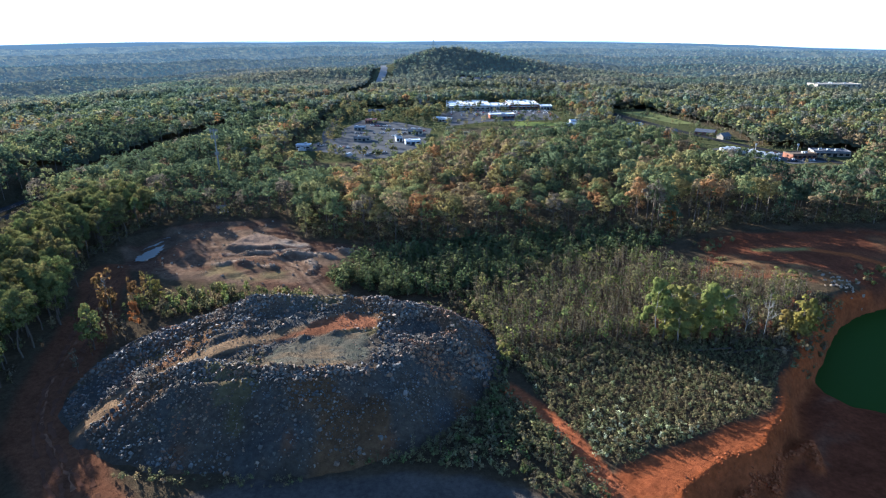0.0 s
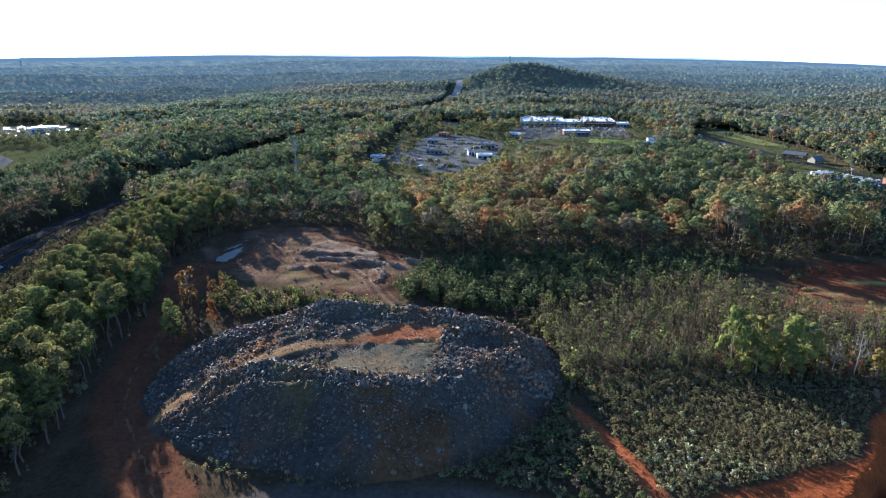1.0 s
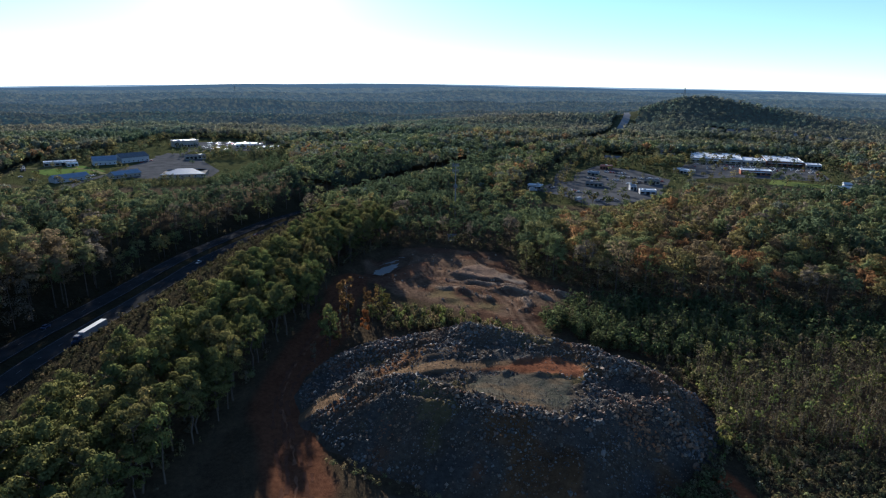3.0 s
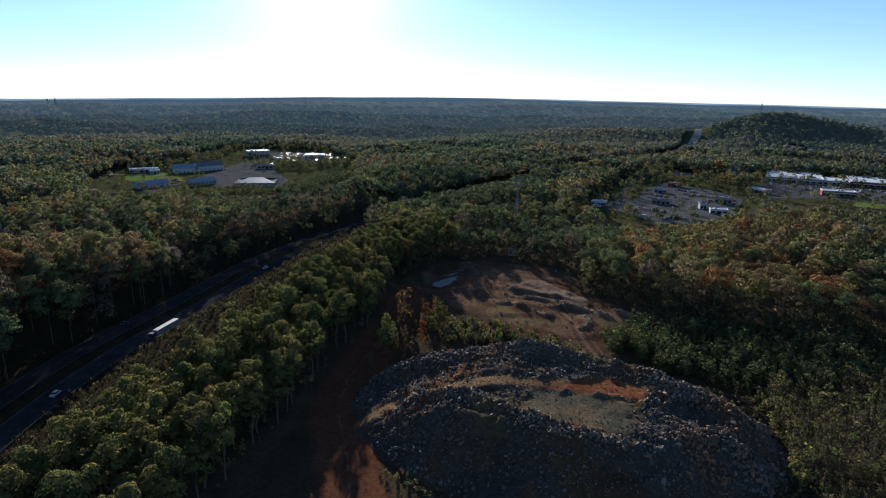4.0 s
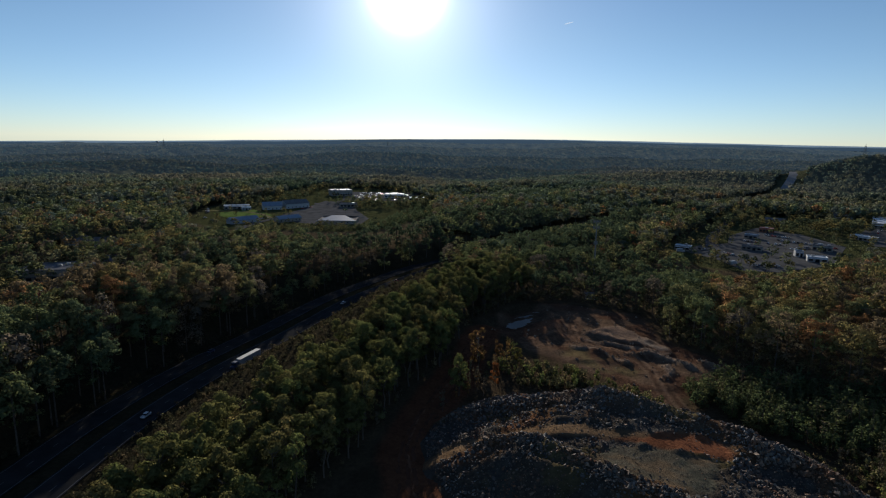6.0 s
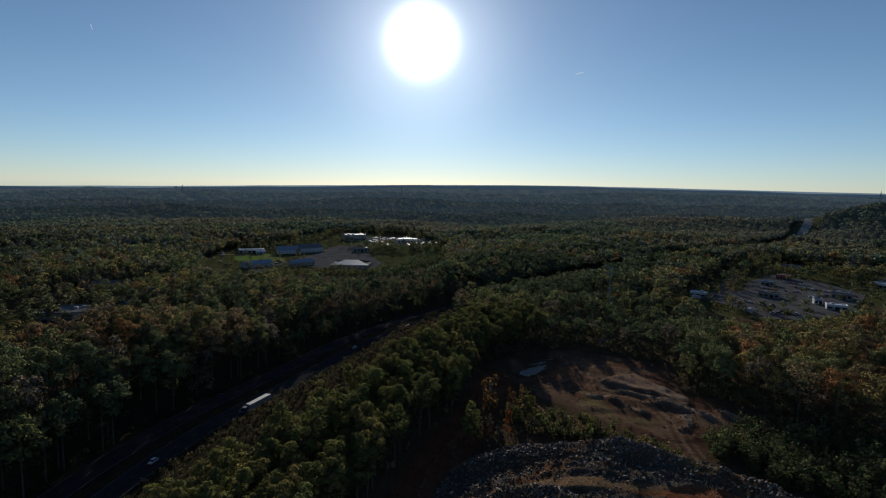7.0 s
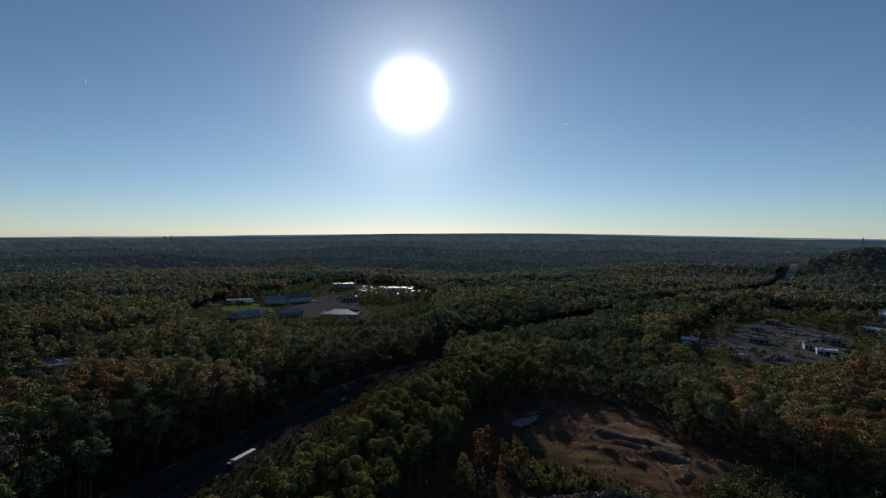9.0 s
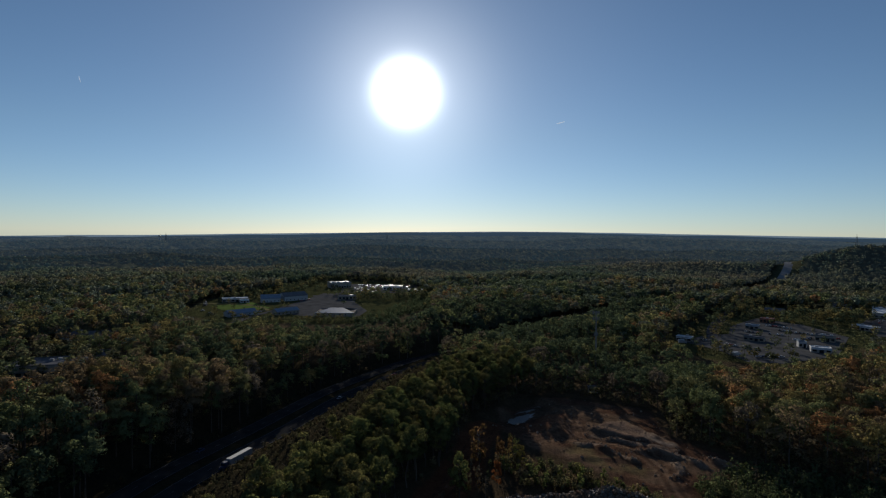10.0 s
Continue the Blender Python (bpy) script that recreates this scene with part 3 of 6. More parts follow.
# ---- the rock mound ----
def mound_mesh():
    xs, ys = np.arange(-112, 24, 0.9), np.arange(96, 204, 0.9)
    gx, gy = np.meshgrid(xs, ys)
    x, y = gx.ravel(), gy.ravel()
    z = mound_height(x, y)
    ok = depth_in(x, y, MOUND) > -2.5
    nx = len(xs)
    i, j = np.meshgrid(np.arange(nx - 1), np.arange(len(ys) - 1))
    f = np.stack([j * nx + i, j * nx + i + 1, (j + 1) * nx + i + 1, (j + 1) * nx + i], -1).reshape(-1, 4)
    f = f[ok[f].all(1)]
    used, inv = np.unique(f, return_inverse=True)
    x, y, z, f = x[used], y[used], z[used], inv.reshape(-1, 4)
    c = np.tile(np.array([0.088, 0.073, 0.058]), (len(x), 1))
    wob = vnoise(x, y, 6, 3)

    def lay(mask, col):
        nonlocal c
        m = np.clip(mask, 0, 1)[:, None]
        c = c * (1 - m) + np.array(col) * m

    lay(smooth((vnoise(x * 1.3 + 30, y * 0.6, 17, 3) - 0.02) / 0.22), (0.120, 0.074, 0.042))
    lay(0.55 * np.exp(-(edge_distance(x, y, BERM, False) / 7) ** 2), (0.125, 0.088, 0.062))
    lay(smooth((vnoise(x + 77, y + 20, 12, 3) - 0.16) / 0.25) * 0.75, (0.155, 0.080, 0.045))
    lay(smooth((vnoise(x + 150, y + 90, 9, 3) - 0.2) / 0.2) * 0.7, (0.14, 0.115, 0.055))
    lay(smooth((vnoise(x * 1.4 - 40, y * 0.7 + 60, 15, 3) - 0.05) / 0.2) * 0.8, (0.084, 0.080, 0.074))
    lay(sandy(x, y), (0.185, 0.125, 0.076))
    lay(smooth((depth_in(x, y, RED_PATCH) + 2 * wob) / 2), (0.200, 0.086, 0.047))
    lay(smooth((depth_in(x, y, GREY_PATCH) + 2 * wob) / 2) * 0.85, (0.122, 0.115, 0.088))
    lay(smooth((depth_in(x, y, GREY_PATCH) + 2 * wob) / 2) * smooth((vnoise(x * 0.5, y * 1.4, 3.5, 3) - 0.05) / 0.3), (0.160, 0.120, 0.078))
    lay(smooth((depth_in(x, y, GREY_PATCH) + 2 * wob) / 2) * smooth((vnoise(x + 50, y, 5, 3) - 0.15) / 0.3) * 0.7, (0.080, 0.086, 0.068))
    return mesh_np("mound", np.stack([x, y, z], 1), f, 4, [GROUND], c, True)


mound = thing("rock_mound", "long spoil mound of broken grey rock with a sandy top", "mound")
part("bank", mound_mesh(), None, mound)

rng = np.random.RandomState(11)
bm0 = bmesh.new()
bmesh.ops.create_icosphere(bm0, subdivisions=2, radius=1.0)
ICO_V = np.array([v.co[:] for v in bm0.verts])
ICO_F = np.array([[v.index for v in f.verts] for f in bm0.faces])
bm0.free()


CUBE_V = np.array([(a, b, c) for a in (-1, 1) for b in (-1, 1) for c in (-1, 1)], float)
CUBE_F = np.array([(0, 1, 3), (0, 3, 2), (4, 6, 7), (4, 7, 5), (0, 4, 5), (0, 5, 1), (2, 3, 7), (2, 7, 6), (0, 2, 6), (0, 6, 4), (1, 5, 7), (1, 7, 3)])


def rock_shape(r):
    """A broken block: a ball cut by a few planes."""
    v = ICO_V.copy()
    for k in range(11):
        n = r.randn(3)
        n /= np.linalg.norm(n)
        d = v @ n
        cut = r.uniform(0.30, 0.66)
        v = v - np.maximum(d - cut, 0)[:, None] * n
    return v * np.array([1.15, 0.75 + 0.4 * r.rand(), 0.6 + 0.35 * r.rand()])


def chip_shape(r):
    """A small angular chip."""
    return CUBE_V * r.uniform(0.35, 0.85, (8, 3)) * np.array([1.1, 0.6 + 0.5 * r.rand(), 0.45 + 0.4 * r.rand()])


SHAPES = [rock_shape(rng) for _ in range(14)]
CHIPS = [chip_shape(rng) for _ in range(18)]


def turns(n, r):
    """n random rotations."""
    q = r.randn(n, 4)
    q /= np.linalg.norm(q, axis=1)[:, None]
    w, x, y, z = q.T
    return np.stack([1 - 2 * (y * y + z * z), 2 * (x * y - z * w), 2 * (x * z + y * w), 2 * (x * y + z * w), 1 - 2 * (x * x + z * z), 2 * (y * z - x * w), 2 * (x * z - y * w), 2 * (y * z + x * w), 1 - 2 * (x * x + y * y)], 1).reshape(n, 3, 3)


def crest(x, y):
    """Where the large blocks lie: the back berm, the right shoulder and the lip of the plateau."""
    back = np.exp(-(edge_distance(x, y, BERM, False) / 8) ** 2) * (1 - 0.45 * smooth((-60 - x) / 20))
    lip = np.exp(-(edge_distance(x, y, LIP, False) / 4) ** 2)
    right = smooth((x + 22) / 6) * smooth((y - 134) / 6)
    return np.maximum(np.maximum(back, right), 0.85 * lip)


def scattered_rocks():
    x, y = rng.uniform(-106, 17, 60000), rng.uniform(100, 198, 60000)
    d, c = depth_in(x, y, MOUND), crest(x, y)
    dens = 0.03 + 0.16 * vnoise(x, y, 14, 3) + 0.54 * c * smooth((vnoise(x, y, 8, 3) + 0.42) / 0.6) + 0.30 * np.exp(-(d / 3.0) ** 2) * (x < -50) + 0.16 * smooth((-55 - x) / 10)
    keep = (d > 0.5) & (sandy(x, y) < 0.10 + 0.15 * rng.rand(len(x))) & (rng.rand(len(x)) < dens)
    x, y, c = x[keep][:8200], y[keep][:8200], c[keep][:8200]
    size = (0.24 + 0.22 * rng.rand(len(x)) + 0.55 * rng.rand(len(x)) ** 7) * (0.8 + 0.45 * c)
    return x, y, mound_height(x, y), size


rx_, ry_, rz_, rs_ = scattered_rocks()
order = np.argsort(-rs_)
big, small = order[:300], order[300:]


def joined(shapes, faces, pos, size, rot, pick, tint=None):
    """Many small solids as one vertex and face list."""
    shapes = np.array(shapes)
    v = np.einsum("nij,nkj->nki", rot, shapes[pick]) * size[:, None, None] + pos[:, None, :]
    k = shapes.shape[1]
    f = (faces[None] + (np.arange(len(pos)) * k)[:, None, None]).reshape(-1, faces.shape[1])
    t = None if tint is None else np.repeat(tint, k, axis=0)
    return v.reshape(-1, 3), f, t


v, f, _ = joined(CHIPS, CUBE_F, np.stack([rx_, ry_, rz_ + 0.1 * rs_], 1)[small], rs_[small] * 1.15, turns(len(small), rng), rng.randint(0, 18, len(small)))
tagged(part("loose_rock", mesh_np("loose_rock", v, f, 3, [ROCK]), None, mound), kind="stuff")
# rubble between the larger rocks
x, y = rng.uniform(-106, 17, 60000), rng.uniform(100, 198, 60000)
ok = (depth_in(x, y, MOUND) > 0.3) & (sandy(x, y) < 0.25 + 0.95 * rng.rand(len(x)) ** 1.4) & (rng.rand(len(x)) < 0.45 + 0.9 * vnoise(x, y, 9, 3) + 0.3 * crest(x, y))
x, y = x[ok][:9500], y[ok][:9500]
size = 0.10 + 0.16 * rng.rand(len(x)) + 0.18 * rng.rand(len(x)) ** 4
v, f, _ = joined(CHIPS, CUBE_F, np.stack([x, y, mound_height(x, y) + 0.04], 1), size, turns(len(x), rng), rng.randint(0, 18, len(x)))
tagged(part("rubble", mesh_np("rubble", v, f, 3, [ROCK]), None, mound), kind="stuff")



# clods and slabs along the cuts of the dirt pit
x, y = rng.uniform(-152, -40, 9000), rng.uniform(205, 303, 9000)
near_cut = np.min([edge_distance(x, y, line, False) for line, _, _ in PIT_RIDGES], axis=0)
ok = (depth_in(x, y, PIT) > 2) & (rng.rand(len(x)) < 0.03 + 0.7 * np.exp(-(near_cut / 1.6) ** 2)) & (depth_in(x, y, GREY_POND) < -3)
x, y = x[ok][:2600], y[ok][:2600]
size = 0.18 + 0.3 * rng.rand(len(x)) + 0.5 * rng.rand(len(x)) ** 5
CLOD = surface("pale crusted dirt", (0.27, 0.21, 0.155), 0.95, 0.6, 0.3)
v, f, _ = joined(CHIPS, CUBE_F, np.stack([x, y, height(x, y) + 0.05], 1), size, turns(len(x), rng), rng.randint(0, 18, len(x)))
tagged(part("dirt_clods", mesh_np("dirt_clods", v, f, 3, [CLOD])), "pale clods and slabs of dirt in the pit", "rubble", kind="stuff")
x, y = rng.uniform(28, 110, 5000), rng.uniform(90, 160, 5000)
d = np.minimum(np.abs(depth_in(x, y, LOW_FIELD)), edge_distance(x, y, PATH, False) - 1.2)
ok = (d < 2.2) & (d > -0.8) & (rng.rand(len(x)) < 0.5)
x, y = x[ok][:900], y[ok][:900]
RED_CLOD = surface("red clay clods", (0.27, 0.085, 0.035), 0.95, 0.6, 0.3)
v, f, _ = joined(CHIPS, CUBE_F, np.stack([x, y, height(x, y) + 0.04], 1), 0.12 + 0.25 * rng.rand(len(x)), turns(len(x), rng), rng.randint(0, 18, len(x)))
tagged(part("dirt_clods", mesh_np("dirt_clods", v, f, 3, [RED_CLOD])), "red clay clods along the bank and path", "rubble", kind="stuff")
x, y = [], []
for line in FIELD_RIDGES:
    for (x0, y0), (x1, y1) in zip(line, line[1:]):
        u = rng.rand(70)
        x.append(x0 + (x1 - x0) * u + rng.normal(0, 0.55, 70)), y.append(y0 + (y1 - y0) * u + rng.normal(0, 0.55, 70))
x, y = np.concatenate(x), np.concatenate(y)
v, f, _ = joined(CHIPS, CUBE_F, np.stack([x, y, height(x, y) + 0.1], 1), 0.18 + 0.5 * rng.rand(len(x)) ** 2, turns(len(x), rng), rng.randint(0, 18, len(x)))
tagged(part("dirt_clods", mesh_np("dirt_clods", v, f, 3, [RED_CLOD])), "orange clay clods heaped in ridges on the field", "rubble", kind="stuff")
# pale boulders at the edge of the pond
x, y = rng.normal(154, 3.2, 46), rng.normal(209, 3.6, 46)
v, f, _ = joined(SHAPES, ICO_F, np.stack([x, y, height(x, y) + 0.15], 1), 0.4 + 0.8 * rng.rand(len(x)), turns(len(x), rng), rng.randint(0, 14, len(x)))
tagged(part("boulders", mesh_np("boulders", v, f, 3, [CLOD])), "pale boulders tipped at the edge of the pond", "rocks", kind="stuff")
# ---- trees ----
def cards(centre, normal, size, r):
    """Ragged leaf sprays: one triangle for each centre, lying across its normal."""
    n = normal / np.linalg.norm(normal, axis=1)[:, None]
    a = np.cross(n, r.randn(len(n), 3))
    a /= np.linalg.norm(a, axis=1)[:, None]
    b = np.cross(n, a)
    out = np.empty((len(n), 3, 3))
    for k in range(3):
        ang = k * 2.094 + r.uniform(-0.5, 0.5, len(n))
        rad = size * r.uniform(0.65, 1.25, len(n))
        out[:, k] = centre + (np.cos(ang) * rad)[:, None] * a + (np.sin(ang) * rad)[:, None] * b
    return out


bm0 = bmesh.new()
bmesh.ops.create_icosphere(bm0, subdivisions=1, radius=1.0)
BALL_V = np.array([v.co[:] for v in bm0.verts])
BALL_F = np.array([[v.index for v in f.verts] for f in bm0.faces])
bm0.free()
OCT_V = np.array([(1, 0, 0), (-1, 0, 0), (0, 1, 0), (0, -1, 0), (0, 0, 1), (0, 0, -1)], float)
OCT_F = np.array([(0, 2, 4), (2, 1, 4), (1, 3, 4), (3, 0, 4), (2, 0, 5), (1, 2, 5), (3, 1, 5), (0, 3, 5)])
DOME_F = np.array([t for t in BALL_F if BALL_V[t][:, 2].mean() > -0.5])
CORES = {"oak": (0.58, 0.115, 0.23), "full": (0.46, 0.085, 0.24), "tall": (0.64, 0.07, 0.18), "cone": (0.36, 0.06, 0.22), "bush": (0.34, 0.2, 0.2), "dome": (0.42, 0.30, 0.40)}


def crown_shape(kind, n, leaf, r):
    """Leaf triangles of one crown, for a tree of height 1 that stands on the origin."""
    if kind == "cone":
        clumps = []
        for k in range(9):
            z = 0.16 + 0.8 * k / 8
            w = 0.23 * (1.06 - z) + 0.015
            for q in range(max(1, 5 - k // 2)):
                t = r.uniform(0, 6.28)
                clumps.append((w * math.cos(t), w * math.sin(t), z + r.uniform(-0.03, 0.03), w * 0.62 + 0.02, 0.06))
    elif kind == "oak":
        clumps = []
        for k in range(40):
            d = r.randn(3)
            d /= np.linalg.norm(d)
            d[2] = abs(d[2]) if k % 3 else d[2]
            s = r.uniform(0.62, 1.0)
            q = r.uniform(0.05, 0.085)
            clumps.append((0.21 * d[0] * s, 0.21 * d[1] * s, 0.58 + (0.35 if d[2] > 0 else 0.30) * d[2] * s, q, q * 0.85))
    elif kind == "tall":
        clumps = []
        for k in range(17):
            t, z = r.uniform(0, 6.28), r.uniform(0.42, 0.93)
            w = r.uniform(0.3, 1.0) * 0.17 * math.sqrt(max(0.05, 1 - ((z - 0.62) / 0.36) ** 2))
            q = r.uniform(0.07, 0.12)
            clumps.append((w * math.cos(t), w * math.sin(t), z, q, q * 0.62))
    elif kind == "full":
        clumps = []
        for k in range(24):
            t, z = r.uniform(0, 6.28), r.uniform(0.14, 0.93)
            w = r.uniform(0.4, 1.0) * 0.25 * math.sqrt(max(0.05, 1 - ((z - 0.45) / 0.55) ** 2))
            q = r.uniform(0.07, 0.12)
            clumps.append((w * math.cos(t), w * math.sin(t), z, q, q * 0.9))
    elif kind == "dome":
        clumps = [(0, 0, 0.66, 0.20, 0.22)]
        for k in range(6):
            t, w = r.uniform(0, 6.28), r.uniform(0.12, 0.24)
            clumps.append((w * math.cos(t), w * math.sin(t), r.uniform(0.5, 0.72), 0.13, 0.14))
    elif kind == "stems":
        clumps = []
        for k in range(7):
            t, w = r.uniform(0, 6.28), r.uniform(0, 0.16)
            for z in (0.3, 0.55, 0.8):
                clumps.append((w * math.cos(t) * (0.5 + z), w * math.sin(t) * (0.5 + z), z, 0.05, 0.16))
    else:
        clumps = []
        for k in range(9):
            t, w = r.uniform(0, 6.28), r.uniform(0, 0.42)
            clumps.append((w * math.cos(t), w * math.sin(t), r.uniform(0.3, 0.72), r.uniform(0.18, 0.3), r.uniform(0.2, 0.3)))
    clumps = np.array(clumps)
    vol = clumps[:, 3] ** 2
    pick = r.choice(len(clumps), n, p=vol / vol.sum())
    d = r.randn(n, 3)
    d /= np.linalg.norm(d, axis=1)[:, None]
    d[:, 2] = np.where(d[:, 2] < -0.3, -d[:, 2], d[:, 2])
    c = clumps[pick]
    deep = np.arange(n) % 8 == 0
    rad = np.where(deep, 0.4, r.uniform(0.75, 1.05, n))[:, None]
    pos = c[:, :3] + d * rad * np.stack([c[:, 3], c[:, 3], c[:, 4]], 1)
    v = cards(pos, d + 0.16 * r.randn(n, 3), np.where(deep, 1.7 if n >= 100 else 1.0, 0.95) * leaf, r).reshape(-1, 3)
    f = np.arange(len(v)).reshape(-1, 3)
    middle, extent = clumps[:, :3].mean(0), clumps[:, :3].std(0) * 1.9 + clumps[:, 3].mean()
    out = (pos - middle) / extent
    puff = 0.60 * d + 0.80 * out + np.array([0, 0, 0.12]) + 0.14 * r.randn(n, 3)
    puff = np.repeat(puff / np.linalg.norm(puff, axis=1)[:, None], 3, axis=0)
    if kind in CORES and n < 100:
        z, w, h = CORES[kind]
        ball, faces = (BALL_V, DOME_F) if kind == "dome" else (BALL_V, BALL_F) if n > 60 else (OCT_V, OCT_F) if n > 15 else (OCT_V[:5], OCT_F[:4])
        core = ball * r.uniform(0.8, 1.15, (len(ball), 1)) * np.array([w, w, h]) + np.array([0, 0, z])
        f = np.concatenate([f, faces + len(v)])
        v = np.concatenate([v, core])
        soft = ball + np.array([0, 0, 0.7 if kind == "dome" else 0.0])
        puff = np.concatenate([puff, soft / np.linalg.norm(soft, axis=1)[:, None].clip(0.2)])
    return v, f, puff


def trunk_bm(kind, r, lean=0.02):
    bm = bmesh.new()
    top = {"tall": 0.9, "oak": 0.72, "cone": 0.95, "full": 0.8}[kind]
    base = 0.016
    p = Vector((0, 0, -0.03))
    for k in range(5):
        q = Vector((lean * r.randn(), lean * r.randn(), top * (k + 1) / 5))
        add_rod(bm, p, q, base * (1 - 0.17 * k), base * (1 - 0.17 * (k + 1)), 7)
        p = q
    for k in range(0 if kind == "cone" else 6):
        z = top * r.uniform(0.6, 0.97)
        t = r.uniform(0, 6.28)
        w = r.uniform(0.09, 0.19)
        add_rod(bm, (0, 0, z), (w * math.cos(t), w * math.sin(t), z + r.uniform(0.06, 0.16)), base * 0.42, base * 0.14, 5)
    return bm


def tree_mesh(kind, n, leaf, seed, mat):
    v, f, puff = crown_shape(kind, n, leaf, np.random.RandomState(seed))
    return mesh_np("crown", v, f, 3, [mat], puff=puff)


def make_tree(name, kind, n, leaf, seed, mat, bark, label, group=""):
    ob = thing(name, label, "tree", group=group)
    part("trunk", trunk_bm(kind, np.random.RandomState(seed + 50)), bark, ob)
    part("crown", tree_mesh(kind, n, leaf, seed, mat), None, ob)
    return ob


def set_pose(ob, x, y, z, tall, turn, wide=1.0):
    ob.matrix_basis = Matrix.Translation((x, y, z)) @ Matrix.Rotation(turn, 4, "Z") @ Matrix.Diagonal((tall * wide, tall * wide, tall, 1))


def plant(protos, places, tall, r, wide=(0.85, 1.2)):
    """Places the prototypes themselves first and then copies of them."""
    for k, (x, y) in enumerate(places):
        p = protos[k % len(protos)]
        ob = p if k < len(protos) else copy_thing(p, Matrix.Identity(4))
        h = r.uniform(*tall) if isinstance(tall, tuple) else tall
        set_pose(ob, x, y, float(height(x, y)), h, r.uniform(0, 6.28), r.uniform(*wide))


def mound_lift(x, y):
    return np.where(inside(x, y, MOUND), np.maximum(mound_height(x, y) - height(x, y), 0), 0)


trng = np.random.RandomState(21)


BELT_EDGE = [(-84, -20), (-108, 15), (-121, 41), (-144, 83), (-152, 102), (-158, 129), (-182, 197), (-195, 267), (-215, 330), (-250, 362)]
VERGE = BELT_EDGE + [(p[0], p[1]) for p in HIGHWAY[9:1:-1]]


def blocked(x, y, h=0.0):
    """Where no wood grows: the site, the highway, the cleared ground, and the land before it that would hide it from
    the camera.
    """
    out = inside(x, y, SITE) | (edge_distance(x, y, HIGHWAY, False) < 15.5 + 11 * smooth((np.hypot(x, y) - 1250) / 250)) | inside(x, y, VERGE)
    for a in CLEARED:
        for s in (1.0, 1.07, 1.14, 1.2):
            out |= inside(x * s, y * s, a)
    return out


def jitter_grid(x0, x1, y0, y1, step, r):
    gx, gy = np.meshgrid(np.arange(x0, x1, step), np.arange(y0, y1, step))
    x, y = gx.ravel() + r.uniform(-0.45, 0.45, gx.size) * step, gy.ravel() + r.uniform(-0.45, 0.45, gx.size) * step
    return x, y


# the last two tints are cooled with blue to stand in for haze
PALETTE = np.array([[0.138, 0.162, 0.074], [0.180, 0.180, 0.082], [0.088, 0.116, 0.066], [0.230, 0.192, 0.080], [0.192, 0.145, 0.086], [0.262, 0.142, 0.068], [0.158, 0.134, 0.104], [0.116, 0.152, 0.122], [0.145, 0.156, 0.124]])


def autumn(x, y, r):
    """A colour for each tree: stands of pine and of turning broadleaf; far off, bluer and evener tints stand in for
    haze.
    """
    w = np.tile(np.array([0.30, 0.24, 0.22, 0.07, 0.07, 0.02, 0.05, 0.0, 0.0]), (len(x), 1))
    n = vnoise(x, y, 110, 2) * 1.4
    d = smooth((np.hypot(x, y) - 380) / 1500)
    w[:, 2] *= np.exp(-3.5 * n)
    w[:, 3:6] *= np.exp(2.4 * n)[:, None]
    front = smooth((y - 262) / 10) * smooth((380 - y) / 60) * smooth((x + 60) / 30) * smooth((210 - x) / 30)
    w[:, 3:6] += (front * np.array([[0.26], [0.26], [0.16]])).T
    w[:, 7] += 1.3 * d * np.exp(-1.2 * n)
    # haze put into the tint: the two cool colours gain weight with distance
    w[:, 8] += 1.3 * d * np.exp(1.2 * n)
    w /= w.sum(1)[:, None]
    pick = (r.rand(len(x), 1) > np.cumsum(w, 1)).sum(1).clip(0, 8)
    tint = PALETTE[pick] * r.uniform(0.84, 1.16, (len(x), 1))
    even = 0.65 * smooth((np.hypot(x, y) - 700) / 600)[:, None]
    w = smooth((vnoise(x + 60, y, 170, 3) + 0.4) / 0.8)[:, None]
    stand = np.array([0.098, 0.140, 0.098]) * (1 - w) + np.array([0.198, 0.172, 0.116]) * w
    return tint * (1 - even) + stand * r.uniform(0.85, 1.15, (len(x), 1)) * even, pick


